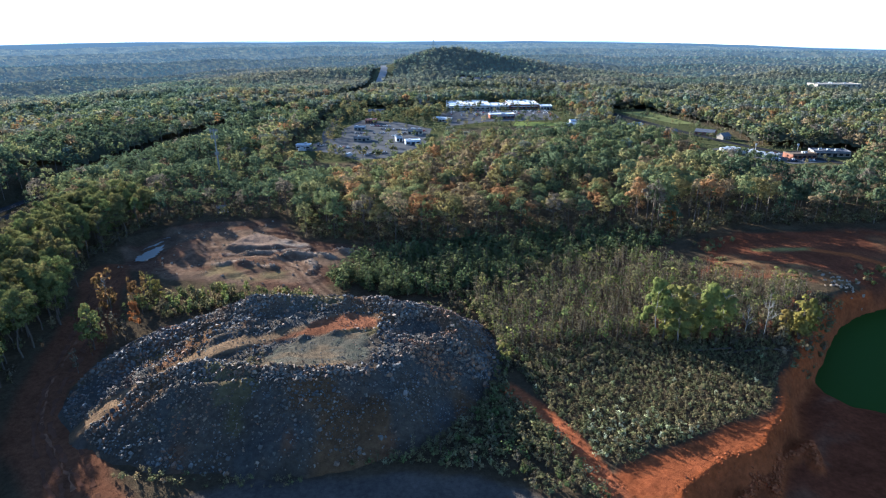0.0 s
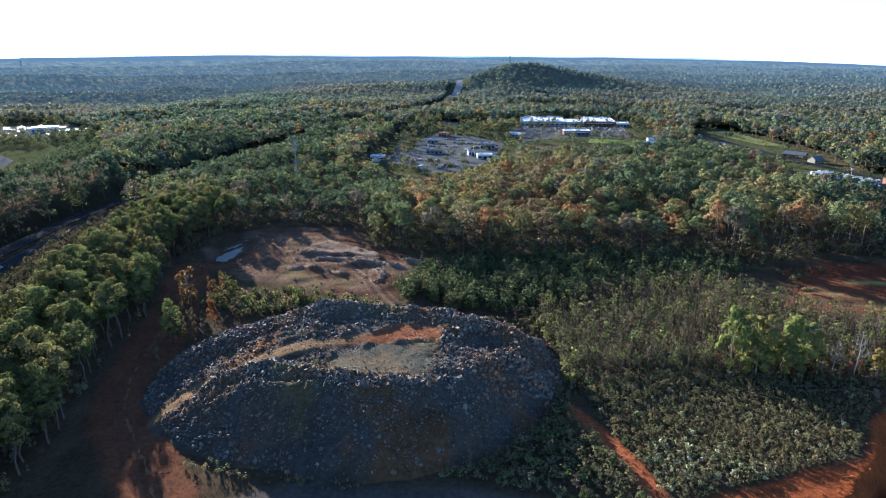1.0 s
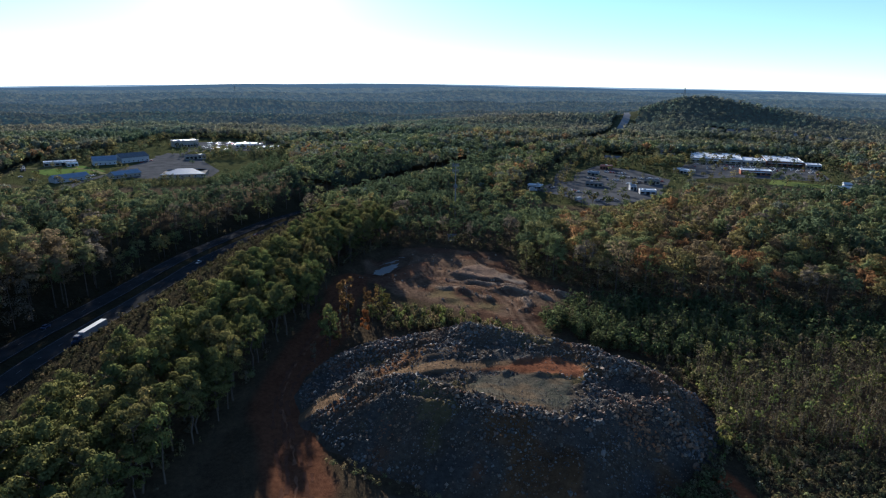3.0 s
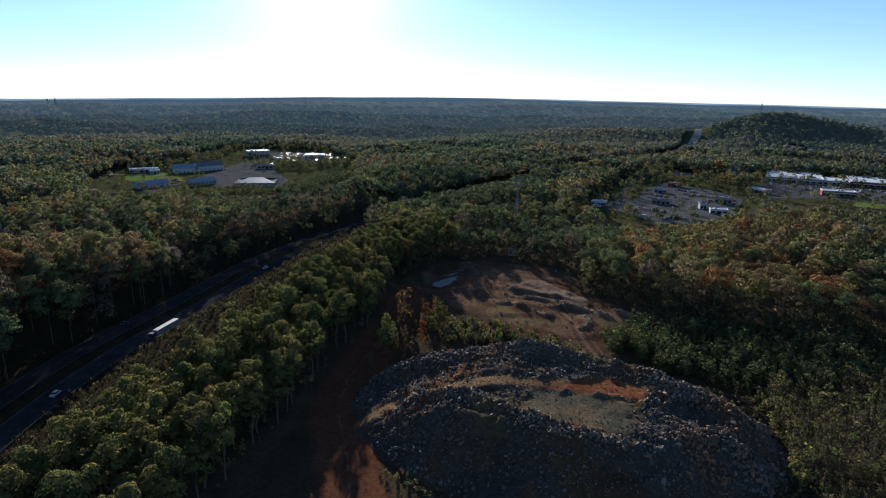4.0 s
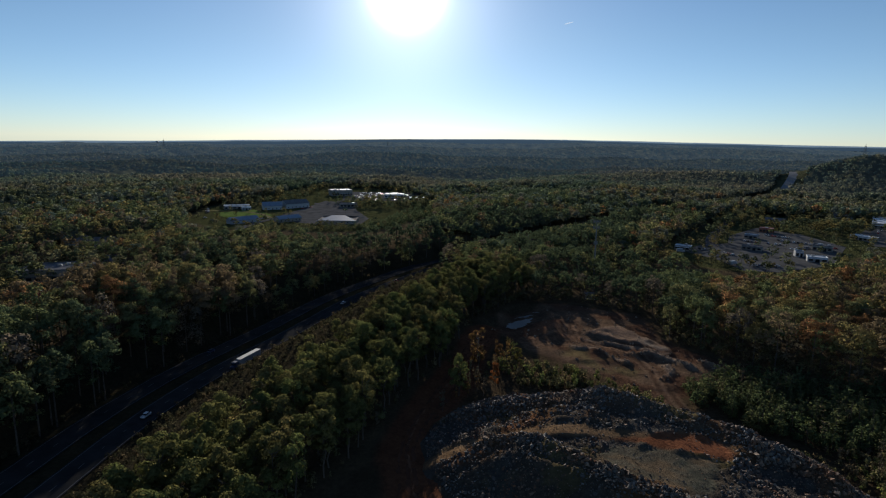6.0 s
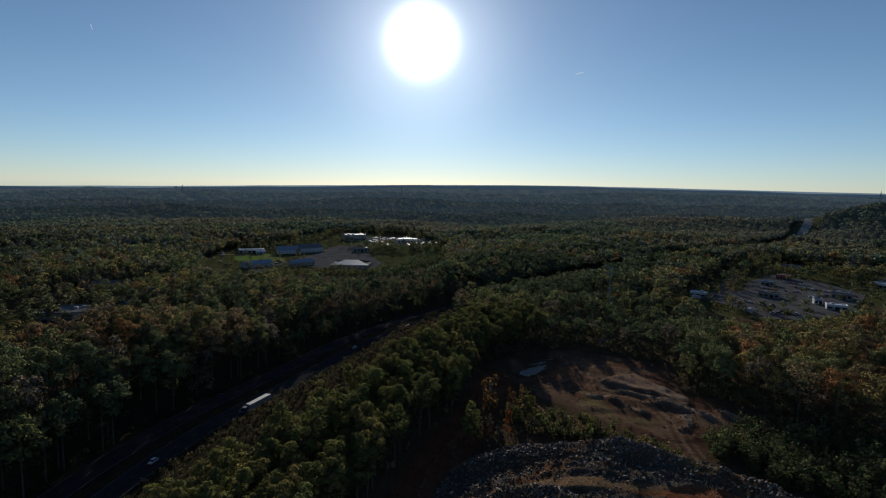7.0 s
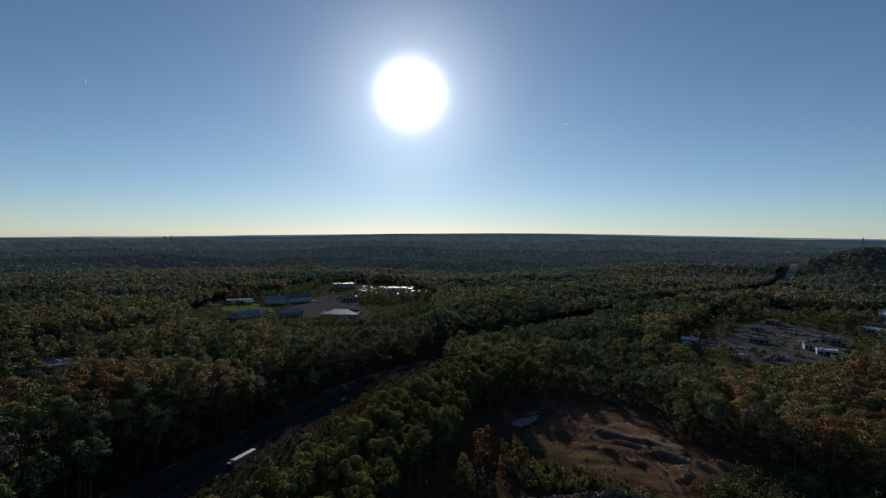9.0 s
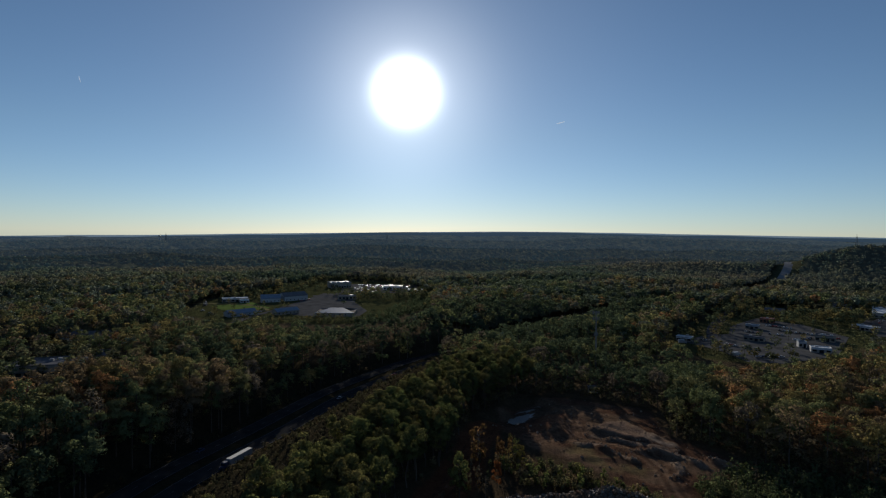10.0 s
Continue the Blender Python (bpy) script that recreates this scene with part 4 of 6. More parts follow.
def wood(name, label, x, y, tall, kinds, n, leaf, r, mat, trunks=True, wide=(0.9, 1.3), variants=8, colours=None, category="woodland", kind="stuff"):
    """A joined wood: crowns in one mesh, trunks in another."""
    if not len(x):
        return None
    ob = thing(name, label, category, kind=kind)
    shapes = [crown_shape(kinds[k % len(kinds)], n, leaf, np.random.RandomState(300 + k)) for k in range(variants)]
    if colours is None:
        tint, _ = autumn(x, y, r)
    else:
        tint = np.array(colours)[r.randint(0, len(colours), len(x))] * r.uniform(0.7, 1.25, (len(x), 1))
    h = r.uniform(*tall, len(x)) * (1 if colours is not None else 0.95 + 0.28 * vnoise(x, y, 60, 2))
    w = h * r.uniform(*wide, len(x))
    a = r.uniform(0, 6.28, len(x))
    rot = np.zeros((len(x), 3, 3))
    rot[:, 0, 0], rot[:, 0, 1], rot[:, 1, 0], rot[:, 1, 1], rot[:, 2, 2] = np.cos(a) * w, -np.sin(a) * w, np.sin(a) * w, np.cos(a) * w, h
    z = height(x, y) + mound_lift(x, y)
    pick = r.randint(0, len(kinds), len(x))
    vs, fs, ts, ps, base = [], [], [], [], 0
    spin = np.zeros((len(x), 3, 3))
    spin[:, 0, 0], spin[:, 0, 1], spin[:, 1, 0], spin[:, 1, 1], spin[:, 2, 2] = np.cos(a), -np.sin(a), np.sin(a), np.cos(a), 1
    for k in range(len(kinds)):
        m = pick == k
        if not m.any():
            continue
        own = [shapes[q] for q in range(variants) if q % len(kinds) == k]
        which = r.randint(0, len(own), m.sum())
        v, f, t = joined([q[0] for q in own], own[0][1], np.stack([x, y, z], 1)[m], np.ones(m.sum()), rot[m], which, tint[m])
        vs.append(v), fs.append(f + base), ts.append(t)
        ps.append(np.einsum("nij,nkj->nki", spin[m], np.array([q[2] for q in own])[which]).reshape(-1, 3))
        base += len(v)
    v, f, t = np.concatenate(vs), np.concatenate(fs), np.concatenate(ts)
    tagged(part("crowns", mesh_np("crowns", v, f, 3, [mat], t, puff=np.concatenate(ps)), None, ob), kind="stuff")
    if trunks:
        tri = np.array([(math.cos(q), math.sin(q)) for q in (0, 2.1, 4.2)])
        s = np.zeros((6, 3))
        s[:3, :2], s[3:, :2], s[3:, 2], s[:3, 2] = tri * 0.013, tri * 0.007, 0.8, -0.03
        f3 = np.array([(0, 1, 4, 3), (1, 2, 5, 4), (2, 0, 3, 5)])
        rot2 = np.zeros_like(rot)
        rot2[:, 0, 0] = rot2[:, 1, 1] = rot2[:, 2, 2] = h
        v, f, _ = joined([s], f3, np.stack([x, y, z], 1), np.ones(len(x)), rot2, np.zeros(len(x), int))
        tagged(part("trunks", mesh_np("trunks", v, f, 4, [BARK]), None, ob), kind="stuff")
    return ob


# the belt of tall trees between the highway and the site
gx, gy = jitter_grid(-260, -80, 18, 335, 6.1, trng)
ok = ~blocked(gx, gy) & (gx > -60 - 0.9 * gy - 30) & (edge_distance(gx, gy, HIGHWAY, False) < 120)
right_of = np.interp(gy, [p[1] for p in HIGHWAY], [p[0] for p in HIGHWAY])
ok &= gx > right_of
gx, gy = gx[ok], gy[ok]
order = np.argsort(np.hypot(gx, gy))
near, rest = order[:296], order[296:]
protos = []
for k, (kind, mat, n) in enumerate([("tall", LEAF_PINE, 1150), ("oak", LEAF_GREEN, 1350), ("tall", LEAF_PINE, 1150), ("oak", LEAF_PINE, 1350), ("tall", LEAF_GREEN, 1150), ("oak", LEAF_GREEN, 1350), ("tall", LEAF_PINE, 1150), ("oak", LEAF_PINE, 1350)]):
    protos.append(make_tree("tree", kind, n + 400, 0.0175, 70 + k, mat, BARK, "tall green roadside tree with a bare lower trunk", "trees between highway and site"))
plant(protos, [(gx[i], gy[i]) for i in near], (16.5, 23.5), trng, (0.80, 1.12))

bx, by = jitter_grid(-560, 420, 20, 520, 9.6, trng)
az = np.degrees(np.arctan2(bx, by))
rr = np.hypot(bx, by)
belt = (bx > np.interp(by, [p[1] for p in HIGHWAY], [p[0] for p in HIGHWAY])) & (by < 335) & (edge_distance(bx, by, HIGHWAY, False) < 120) & (bx < -80)
ok = ~blocked(bx, by) & ~belt & (az > -84) & (az < 44) & (rr > 150) & (rr < 520)
bx, by, rr = bx[ok], by[ok], rr[ok]
m = rr < 340
across = m & (bx < np.interp(by, [p[1] for p in HIGHWAY], [p[0] for p in HIGHWAY]))
m1 = m & ~across
wood("woods", "tall trees on the far side of the highway", bx[across], by[across], (25, 32), ("oak", "tall", "oak", "full"), 1450, 0.0155, trng, LEAF, True, (0.95, 1.25))
tall_edge = m1 & (bx > 95) & (by > 270)
wood("woods", "tall dark trees at the edge of the red dirt yard", bx[tall_edge], by[tall_edge], (25, 31), ("oak", "tall", "oak", "oak"), 1100, 0.0155, trng, LEAF, True, (0.85, 1.15))
m1 &= ~tall_edge
wood("woods", "mixed green and autumn trees around the site", np.concatenate([bx[m1], gx[rest]]), np.concatenate([by[m1], gy[rest]]), (17, 24), ("oak", "full", "oak", "oak"), 1200, 0.0170, trng, LEAF, True, (0.95, 1.3))
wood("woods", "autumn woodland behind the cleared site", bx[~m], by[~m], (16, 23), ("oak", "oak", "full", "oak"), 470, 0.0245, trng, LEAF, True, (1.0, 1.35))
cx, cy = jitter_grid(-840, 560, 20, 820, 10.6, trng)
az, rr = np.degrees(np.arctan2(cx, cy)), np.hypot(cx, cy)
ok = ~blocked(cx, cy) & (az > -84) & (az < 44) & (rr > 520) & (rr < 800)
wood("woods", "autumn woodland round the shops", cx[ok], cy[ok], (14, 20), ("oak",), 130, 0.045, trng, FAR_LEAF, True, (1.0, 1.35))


def far_woods(r0, r1, pitch, n, leaf, tall, haze=None, form="dome"):
    r, x, y = r0, [], []
    while r < r1:
        s = pitch * r
        a = np.arange(radians(-84), radians(44), s / r) + trng.uniform(-0.4, 0.4) * pitch
        a = a + trng.uniform(-0.4, 0.4, len(a)) * pitch
        q = r + trng.uniform(-0.5, 0.5, len(a)) * s * 1.6
        x.append(q * np.sin(a)), y.append(q * np.cos(a))
        r += s * 1.6
    x, y = np.concatenate(x), np.concatenate(y)
    ok = ~blocked(x, y)
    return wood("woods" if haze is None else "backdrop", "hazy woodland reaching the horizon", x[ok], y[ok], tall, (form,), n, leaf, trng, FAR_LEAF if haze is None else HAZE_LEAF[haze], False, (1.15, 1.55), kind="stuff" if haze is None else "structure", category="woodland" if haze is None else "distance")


def canopy(r0, r1, haze):
    """A sheet added to close the gaps between the far crowns, as their lower canopy."""
    az = np.radians(np.arange(-84, 44, 0.3))
    rr = np.exp(np.arange(math.log(r0), math.log(r1) + 0.017, 0.018))
    A, Q = np.meshgrid(az, rr)
    x, y = (Q * np.sin(A)).ravel(), (Q * np.cos(A)).ravel()
    z = height(x, y) + (5.0 if haze is None else 6.5) + 1.2 * trng.randn(len(x)).clip(-1.5, 1.5)
    i, j = np.meshgrid(np.arange(len(az) - 1), np.arange(len(rr) - 1))
    k = len(az)
    f = np.stack([j * k + i, (j + 1) * k + i, (j + 1) * k + i + 1, j * k + i + 1], -1).reshape(-1, 4)[:, ::-1]
    f = f[~blocked(x, y)[f].any(1)]
    # darker than the crowns: the shade between them is put into the tint
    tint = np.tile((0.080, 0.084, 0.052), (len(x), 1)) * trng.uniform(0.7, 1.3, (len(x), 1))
    lean = np.array([0.0, 0.0, 1.0]) + 0.2 * trng.randn(len(x), 3)
    lean /= np.linalg.norm(lean, axis=1)[:, None]
    if haze is None:
        return tagged(part("canopy", mesh_np("canopy", np.stack([x, y, z], 1), f, 4, [FAR_LEAF], tint, puff=lean)), "lower woodland canopy with shade in its colour", "woodland", kind="stuff")
    tagged(part("backdrop", mesh_np("canopy", np.stack([x, y, z], 1), f, 4, [HAZE_LEAF[haze]], tint, puff=lean)), "distant woodland canopy with shade in its colour", "distance", kind="structure")


far_woods(800, 1150, 0.0098, 72, 0.058, (14, 20), form="oak")
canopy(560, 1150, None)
# from 1150 m outwards crowns and canopy carry the emitted haze
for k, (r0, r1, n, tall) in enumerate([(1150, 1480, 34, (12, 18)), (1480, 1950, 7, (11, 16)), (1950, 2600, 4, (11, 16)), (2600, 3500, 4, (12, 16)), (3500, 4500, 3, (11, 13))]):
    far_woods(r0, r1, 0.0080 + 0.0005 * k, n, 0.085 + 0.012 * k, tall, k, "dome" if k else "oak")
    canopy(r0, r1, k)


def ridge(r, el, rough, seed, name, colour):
    """A low range of hills behind the woods, in one flat emitted colour that stands in for haze."""
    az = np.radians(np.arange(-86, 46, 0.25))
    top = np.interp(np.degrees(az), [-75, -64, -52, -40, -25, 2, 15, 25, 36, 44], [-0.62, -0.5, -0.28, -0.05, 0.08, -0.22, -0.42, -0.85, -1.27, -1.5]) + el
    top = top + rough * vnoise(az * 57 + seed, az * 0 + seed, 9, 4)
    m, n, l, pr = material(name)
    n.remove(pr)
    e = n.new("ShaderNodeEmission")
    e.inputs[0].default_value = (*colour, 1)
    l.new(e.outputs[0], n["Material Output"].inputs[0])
    v = []
    for dr, up in ((-70, 0.0), (0, 1.0), (50, 0.0)):
        q = r + dr
        v.append(np.stack([q * np.sin(az), q * np.cos(az), np.where(up > 0, EYE_Z + r * np.tan(np.radians(top)), -120.0)], 1))
    k = len(az)
    i, j = np.meshgrid(np.arange(k - 1), np.arange(2))
    f = np.stack([j * k + i, (j + 1) * k + i, (j + 1) * k + i + 1, j * k + i + 1], -1).reshape(-1, 4)[:, ::-1]
    tagged(part("backdrop", mesh_np("backdrop", np.concatenate(v), f, 4, [m], None, True)), "smooth far hills glowing in haze blue", "distance", kind="structure")


ridge(4640, -0.01, 0.15, 4, "blue haze-glow hills", (0.040, 0.064, 0.092))
ridge(4860, 0.08, 0.05, 31, "pale haze-glow hills", (0.15, 0.20, 0.25))
def contrail(az, el, tilt, long, wide):
    """A short vapour trail, narrow at its ends; its emission stands in for sunlight."""
    m, n, l, p = material("vapour")
    p.inputs["Base Color"].default_value = (0.9, 0.9, 0.9, 1)
    p.inputs["Emission Color"].default_value, p.inputs["Emission Strength"].default_value = (0.9, 0.95, 1.0, 1), 0.55
    r = 4700
    bm = bmesh.new()
    rings = []
    for k in range(9):
        u = k / 8 - 0.5
        w = wide * (1 - (2 * u) ** 2) + 1.0
        a, e = az + long * u * math.cos(tilt), el + long * u * math.sin(tilt)
        c = Vector((r * math.sin(radians(a)) * math.cos(radians(e)), r * math.cos(radians(a)) * math.cos(radians(e)), EYE_Z + r * math.sin(radians(e))))
        rings.append([bm.verts.new(c + Vector((0, 0.7 * w * math.cos(q), w * math.sin(q)))) for q in (0, 1.57, 3.14, 4.71)])
    for a, b in zip(rings, rings[1:]):
        for k in range(4):
            bm.faces.new((a[k], a[(k + 1) % 4], b[(k + 1) % 4], b[k]))
    tagged(part("backdrop", bm, m), "short white vapour trail in the blue sky", "sky", kind="structure")


contrail(-25.1, 10.53, 0.22, 0.85, 2.6)
contrail(-68.33, 12.3, -1.3, 0.45, 2.4)
# ---- growth on the site ----
vrng = np.random.RandomState(33)


def fill(poly, step, r, keep=1.0):
    xs, ys = [p[0] for p in poly], [p[1] for p in poly]
    x, y = jitter_grid(min(xs), max(xs), min(ys), max(ys), step, r)
    ok = inside(x, y, poly) & (r.rand(len(x)) < keep)
    return x[ok], y[ok]


PINE_COLOURS = [(0.092, 0.118, 0.056), (0.102, 0.128, 0.060), (0.118, 0.132, 0.062)]
TWIG_COLOURS = [(0.150, 0.125, 0.085), (0.140, 0.112, 0.076), (0.165, 0.140, 0.084), (0.125, 0.125, 0.062)]
LIME_COLOURS = [(0.150, 0.175, 0.056), (0.180, 0.185, 0.060), (0.115, 0.140, 0.052)]
BUSH_COLOURS = [(0.152, 0.140, 0.066), (0.182, 0.150, 0.076), (0.195, 0.152, 0.082), (0.158, 0.148, 0.074), (0.122, 0.126, 0.060)]
STRAW_COLOURS = [(0.34, 0.35, 0.20), (0.40, 0.40, 0.26), (0.27, 0.29, 0.14)]

LEAF_YOUNG = leaf_material("young pine needles", (0.100, 0.124, 0.058), 0.12, 0.36)
px, py = fill(PINES, 3.9, vrng, 0.85)
order = np.argsort(np.hypot(px, py))
pines = [make_tree("young_pine", "cone", 420, 0.036, 400 + k, LEAF_YOUNG, BARK, "dense young green pine in the planted stand", "young pines") for k in range(5)]
plant(pines, [(px[i], py[i]) for i in order[:180]], (6.0, 10.0), vrng, (0.95, 1.3))
wood("pine_stand", "stand of young green pines below the forest", px[order[180:]], py[order[180:]], (5.5, 9.5), ("cone",), 140, 0.048, vrng, LEAF, False, (1.0, 1.35), colours=PINE_COLOURS, category="pine stand")
x, y = fill(THICKET, 2.5, vrng, 0.85)
wood("thicket", "leafless brown sapling thicket", x, y, (5.0, 9.0), ("stems",), 84, 0.027, vrng, LEAF, True, (0.7, 1.1), colours=TWIG_COLOURS, category="saplings")
x, y = fill(THICKET, 4.2, vrng, 0.85)
wood("thicket", "yellow-green saplings among the bare stems", x, y, (4.5, 8.5), ("full",), 120, 0.040, vrng, LEAF, True, (0.8, 1.2), colours=LIME_COLOURS + BUSH_COLOURS[:2], category="saplings")
x, y = fill(PINES, 6.0, vrng, 0.35)
wood("thicket", "brown saplings among young pines", x, y, (5, 8), ("stems", "full"), 60, 0.045, vrng, LEAF, True, (0.7, 1.1), colours=TWIG_COLOURS + LIME_COLOURS[:1], category="saplings")
x, y = fill(BUSHES, 1.15, vrng, 0.9)
wood("bushes", "brown-green waist-high weeds and bushes", x, y, (1.0, 2.3), ("bush",), 34, 0.10, vrng, LEAF, False, (0.7, 1.2), colours=BUSH_COLOURS, category="bushes")
x, y = fill([(34, 108), (31, 118), (40, 130), (56, 126), (62, 118), (50, 112)], 1.7, vrng, 0.55)
wood("tufts", "whitish seed tufts among the weeds", x, y, (1.2, 2.2), ("bush",), 22, 0.17, vrng, LEAF, False, (0.7, 1.1), colours=STRAW_COLOURS, category="weeds")
x, y = fill(BUSHES, 5.0, vrng, 0.3)
wood("tufts", "pale seed heads scattered over the weeds", x, y, (1.4, 2.4), ("bush",), 20, 0.17, vrng, LEAF, False, (0.5, 0.9), colours=STRAW_COLOURS, category="weeds")
x, y = fill(SCRUB, 1.5, vrng, 0.8)
ok = ~inside(x, y, MOUND) & (edge_distance(x, y, PATH, False) > 2.2)
wood("bushes", "dark green scrub at the foot of the mound", x[ok], y[ok], (1.2, 3.4), ("bush",), 44, 0.10, vrng, LEAF, False, (0.7, 1.2), colours=BUSH_COLOURS + LIME_COLOURS[2:] + [(0.16, 0.15, 0.09)], category="bushes")
x, y = fill(SCRUB, 4.5, vrng, 0.5)
ok = ~inside(x, y, MOUND) & (edge_distance(x, y, PATH, False) > 2.5)
wood("thicket", "bare grey saplings at the foot of the mound", x[ok], y[ok], (3, 5.5), ("stems",), 60, 0.04, vrng, LEAF, True, (0.7, 1.1), colours=TWIG_COLOURS, category="saplings")
RIM = [(-118, 196), (-112, 206), (-86, 211), (-60, 205), (-47, 200), (-54, 194), (-72, 196), (-98, 184)]
x, y = fill(RIM, 2.6, vrng, 0.9)
wood("bushes", "yellow-green bushes between mound and pit", x, y, (2.0, 5.0), ("bush", "full"), 70, 0.10, vrng, LEAF, True, (0.7, 1.1), colours=LIME_COLOURS + BUSH_COLOURS, category="bushes")
x, y = fill([(-134, 186), (-126, 214), (-110, 212), (-108, 178), (-100, 150), (-104, 140), (-112, 150)], 4.2, vrng, 0.7)
ok = ~inside(x, y, MOUND) & (edge_distance(x, y, LEFT_TRACK, False) > 4.5)
wood("thicket", "thin autumn saplings beside the dirt track", x[ok], y[ok], (3, 9), ("full", "stems"), 150, 0.038, vrng, LEAF, True, (0.7, 1.1), colours=TWIG_COLOURS + [(0.19, 0.15, 0.05), (0.18, 0.11, 0.045), (0.12, 0.14, 0.05), (0.11, 0.13, 0.05)], category="saplings")
x, y = fill([(60, 160), (64, 170), (100, 176), (118, 182), (136, 196), (126, 178), (108, 160)], 2.6, vrng, 0.75)
wood("thicket", "brush and bare saplings at the edge of the field", x, y, (2.5, 7.0), ("stems", "full", "stems"), 70, 0.045, vrng, LEAF, True, (0.7, 1.1), colours=TWIG_COLOURS + [(0.17, 0.07, 0.04)], category="saplings")
x, y = fill([(150, 204), (170, 222), (230, 240), (320, 240), (320, 222), (210, 214)], 3.4, vrng, 0.6)
wood("bushes", "low green scrub beside the red dirt yard", x, y, (1.5, 4.0), ("bush",), 40, 0.14, vrng, LEAF, False, (0.8, 1.3), colours=LIME_COLOURS + BUSH_COLOURS, category="bushes")
x, y = fill([(113, 222), (114, 258), (140, 262), (124, 240)], 3.4, vrng, 0.5)
wood("bushes", "dark scrub at the edge of the dirt yard", x, y, (1.5, 4.0), ("bush",), 40, 0.14, vrng, LEAF, False, (0.8, 1.3), colours=BUSH_COLOURS, category="bushes")
x, y = fill([(96, 146), (103, 158), (120, 178), (140, 199), (146, 194), (126, 170), (106, 148)], 2.0, vrng, 0.8)
wood("bushes", "dark scrub on the bank above the pond", x, y, (1.2, 3.6), ("bush",), 40, 0.10, vrng, LEAF, False, (0.8, 1.3), colours=BUSH_COLOURS + TWIG_COLOURS, category="bushes")
x, y = fill([(13, 128), (20, 148), (19, 172), (10, 202), (-4, 204), (2, 188), (14, 170), (15, 150)], 2.0, vrng, 0.75)
wood("bushes", "dark scrub between mound and saplings", x, y, (1.2, 4.2), ("bush", "full"), 46, 0.10, vrng, LEAF, False, (0.8, 1.2), colours=BUSH_COLOURS + TWIG_COLOURS + LIME_COLOURS, category="bushes")
x, y = fill([(-4, 196), (4, 178), (12, 160), (17, 140), (24, 128), (30, 114), (22, 112), (8, 126), (12, 150), (4, 172), (-12, 186)], 1.7, vrng, 0.85)
ok = (depth_in(x, y, MOUND) < 1.5) & (edge_distance(x, y, PATH, False) > 1.8)
wood("bushes", "dense dark weeds at the foot of the rocks", x[ok], y[ok], (1.0, 3.2), ("bush",), 40, 0.10, vrng, LEAF, False, (0.8, 1.2), colours=BUSH_COLOURS + LIME_COLOURS[2:], category="bushes")
x, y = fill([(0, 202), (10, 186), (17, 158), (24, 140), (32, 142), (60, 158), (108, 161), (112, 172), (60, 172), (26, 168), (18, 206), (6, 210)], 1.6, vrng, 0.85)
ok = (depth_in(x, y, MOUND) < 0) & (edge_distance(x, y, PATH, False) > 2.0)
wood("bushes", "dark brush between the saplings and the weeds", x[ok], y[ok], (1.0, 3.4), ("bush", "stems"), 44, 0.085, vrng, LEAF, False, (0.8, 1.2), colours=BUSH_COLOURS + TWIG_COLOURS + LIME_COLOURS[2:], category="bushes")
x, y = fill([(-80, 103), (-60, 102), (-44, 100), (-30, 103), (-40, 106), (-70, 109)], 1.8, vrng, 0.7)
ok = ~inside(x, y, MOUND) & (edge_distance(x, y, LEFT_TRACK, False) > 6)
wood("bushes", "dark scrub along the foot of the mound", x[ok], y[ok], (0.8, 2.4), ("bush",), 40, 0.10, vrng, LEAF, False, (0.8, 1.2), colours=BUSH_COLOURS + TWIG_COLOURS, category="bushes")
# undergrowth along the forest edge and the highway verges
x, y = jitter_grid(-165, 330, 225, 318, 3.0, vrng)
d = depth_in(x, y, SITE)
ok = (d < 2) & (d > -12) & (vrng.rand(len(x)) < 0.75) & ((y > 255) | (x < -130))
wood("undergrowth", "brown-green undergrowth along the forest edge", x[ok], y[ok], (3, 9), ("full", "full", "bush"), 100, 0.056, vrng, LEAF, False, (0.7, 1.2), colours=BUSH_COLOURS + TWIG_COLOURS, category="undergrowth")
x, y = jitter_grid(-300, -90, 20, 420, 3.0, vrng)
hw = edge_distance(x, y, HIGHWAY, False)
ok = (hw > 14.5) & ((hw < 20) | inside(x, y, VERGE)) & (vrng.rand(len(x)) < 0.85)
# very dark tints put the shade of the trees into these bushes
wood("undergrowth", "bushes on the highway verge, darkened for shade", x[ok], y[ok], (0.9, 4.2), ("bush", "full"), 36, 0.10, vrng, LEAF, False, (0.8, 1.2), colours=[(0.070, 0.068, 0.038), (0.085, 0.068, 0.042), (0.065, 0.060, 0.036)], category="undergrowth")
x, y = jitter_grid(-262, -85, -10, 360, 3.8, vrng)
d = edge_distance(x, y, BELT_EDGE, False)
ok = (d < 7) & (vrng.rand(len(x)) < 0.8) & (edge_distance(x, y, HIGHWAY, False) > 19) & ~inside(x, y, SITE)
wood("undergrowth", "bushy young trees along the foot of the belt", x[ok], y[ok], (4, 11), ("full", "oak"), 110, 0.046, vrng, LEAF, True, (0.9, 1.3), category="undergrowth")
x, y = jitter_grid(-175, -85, 40, 300, 3.6, vrng)
d = depth_in(x, y, SITE)
ok = (d < 1) & (d > -7) & (vrng.rand(len(x)) < 0.45)
wood("undergrowth", "shaded undergrowth along the dirt track", x[ok], y[ok], (1.5, 6), ("full", "bush"), 70, 0.085, vrng, LEAF, False, (0.7, 1.2), colours=BUSH_COLOURS + TWIG_COLOURS, category="undergrowth")


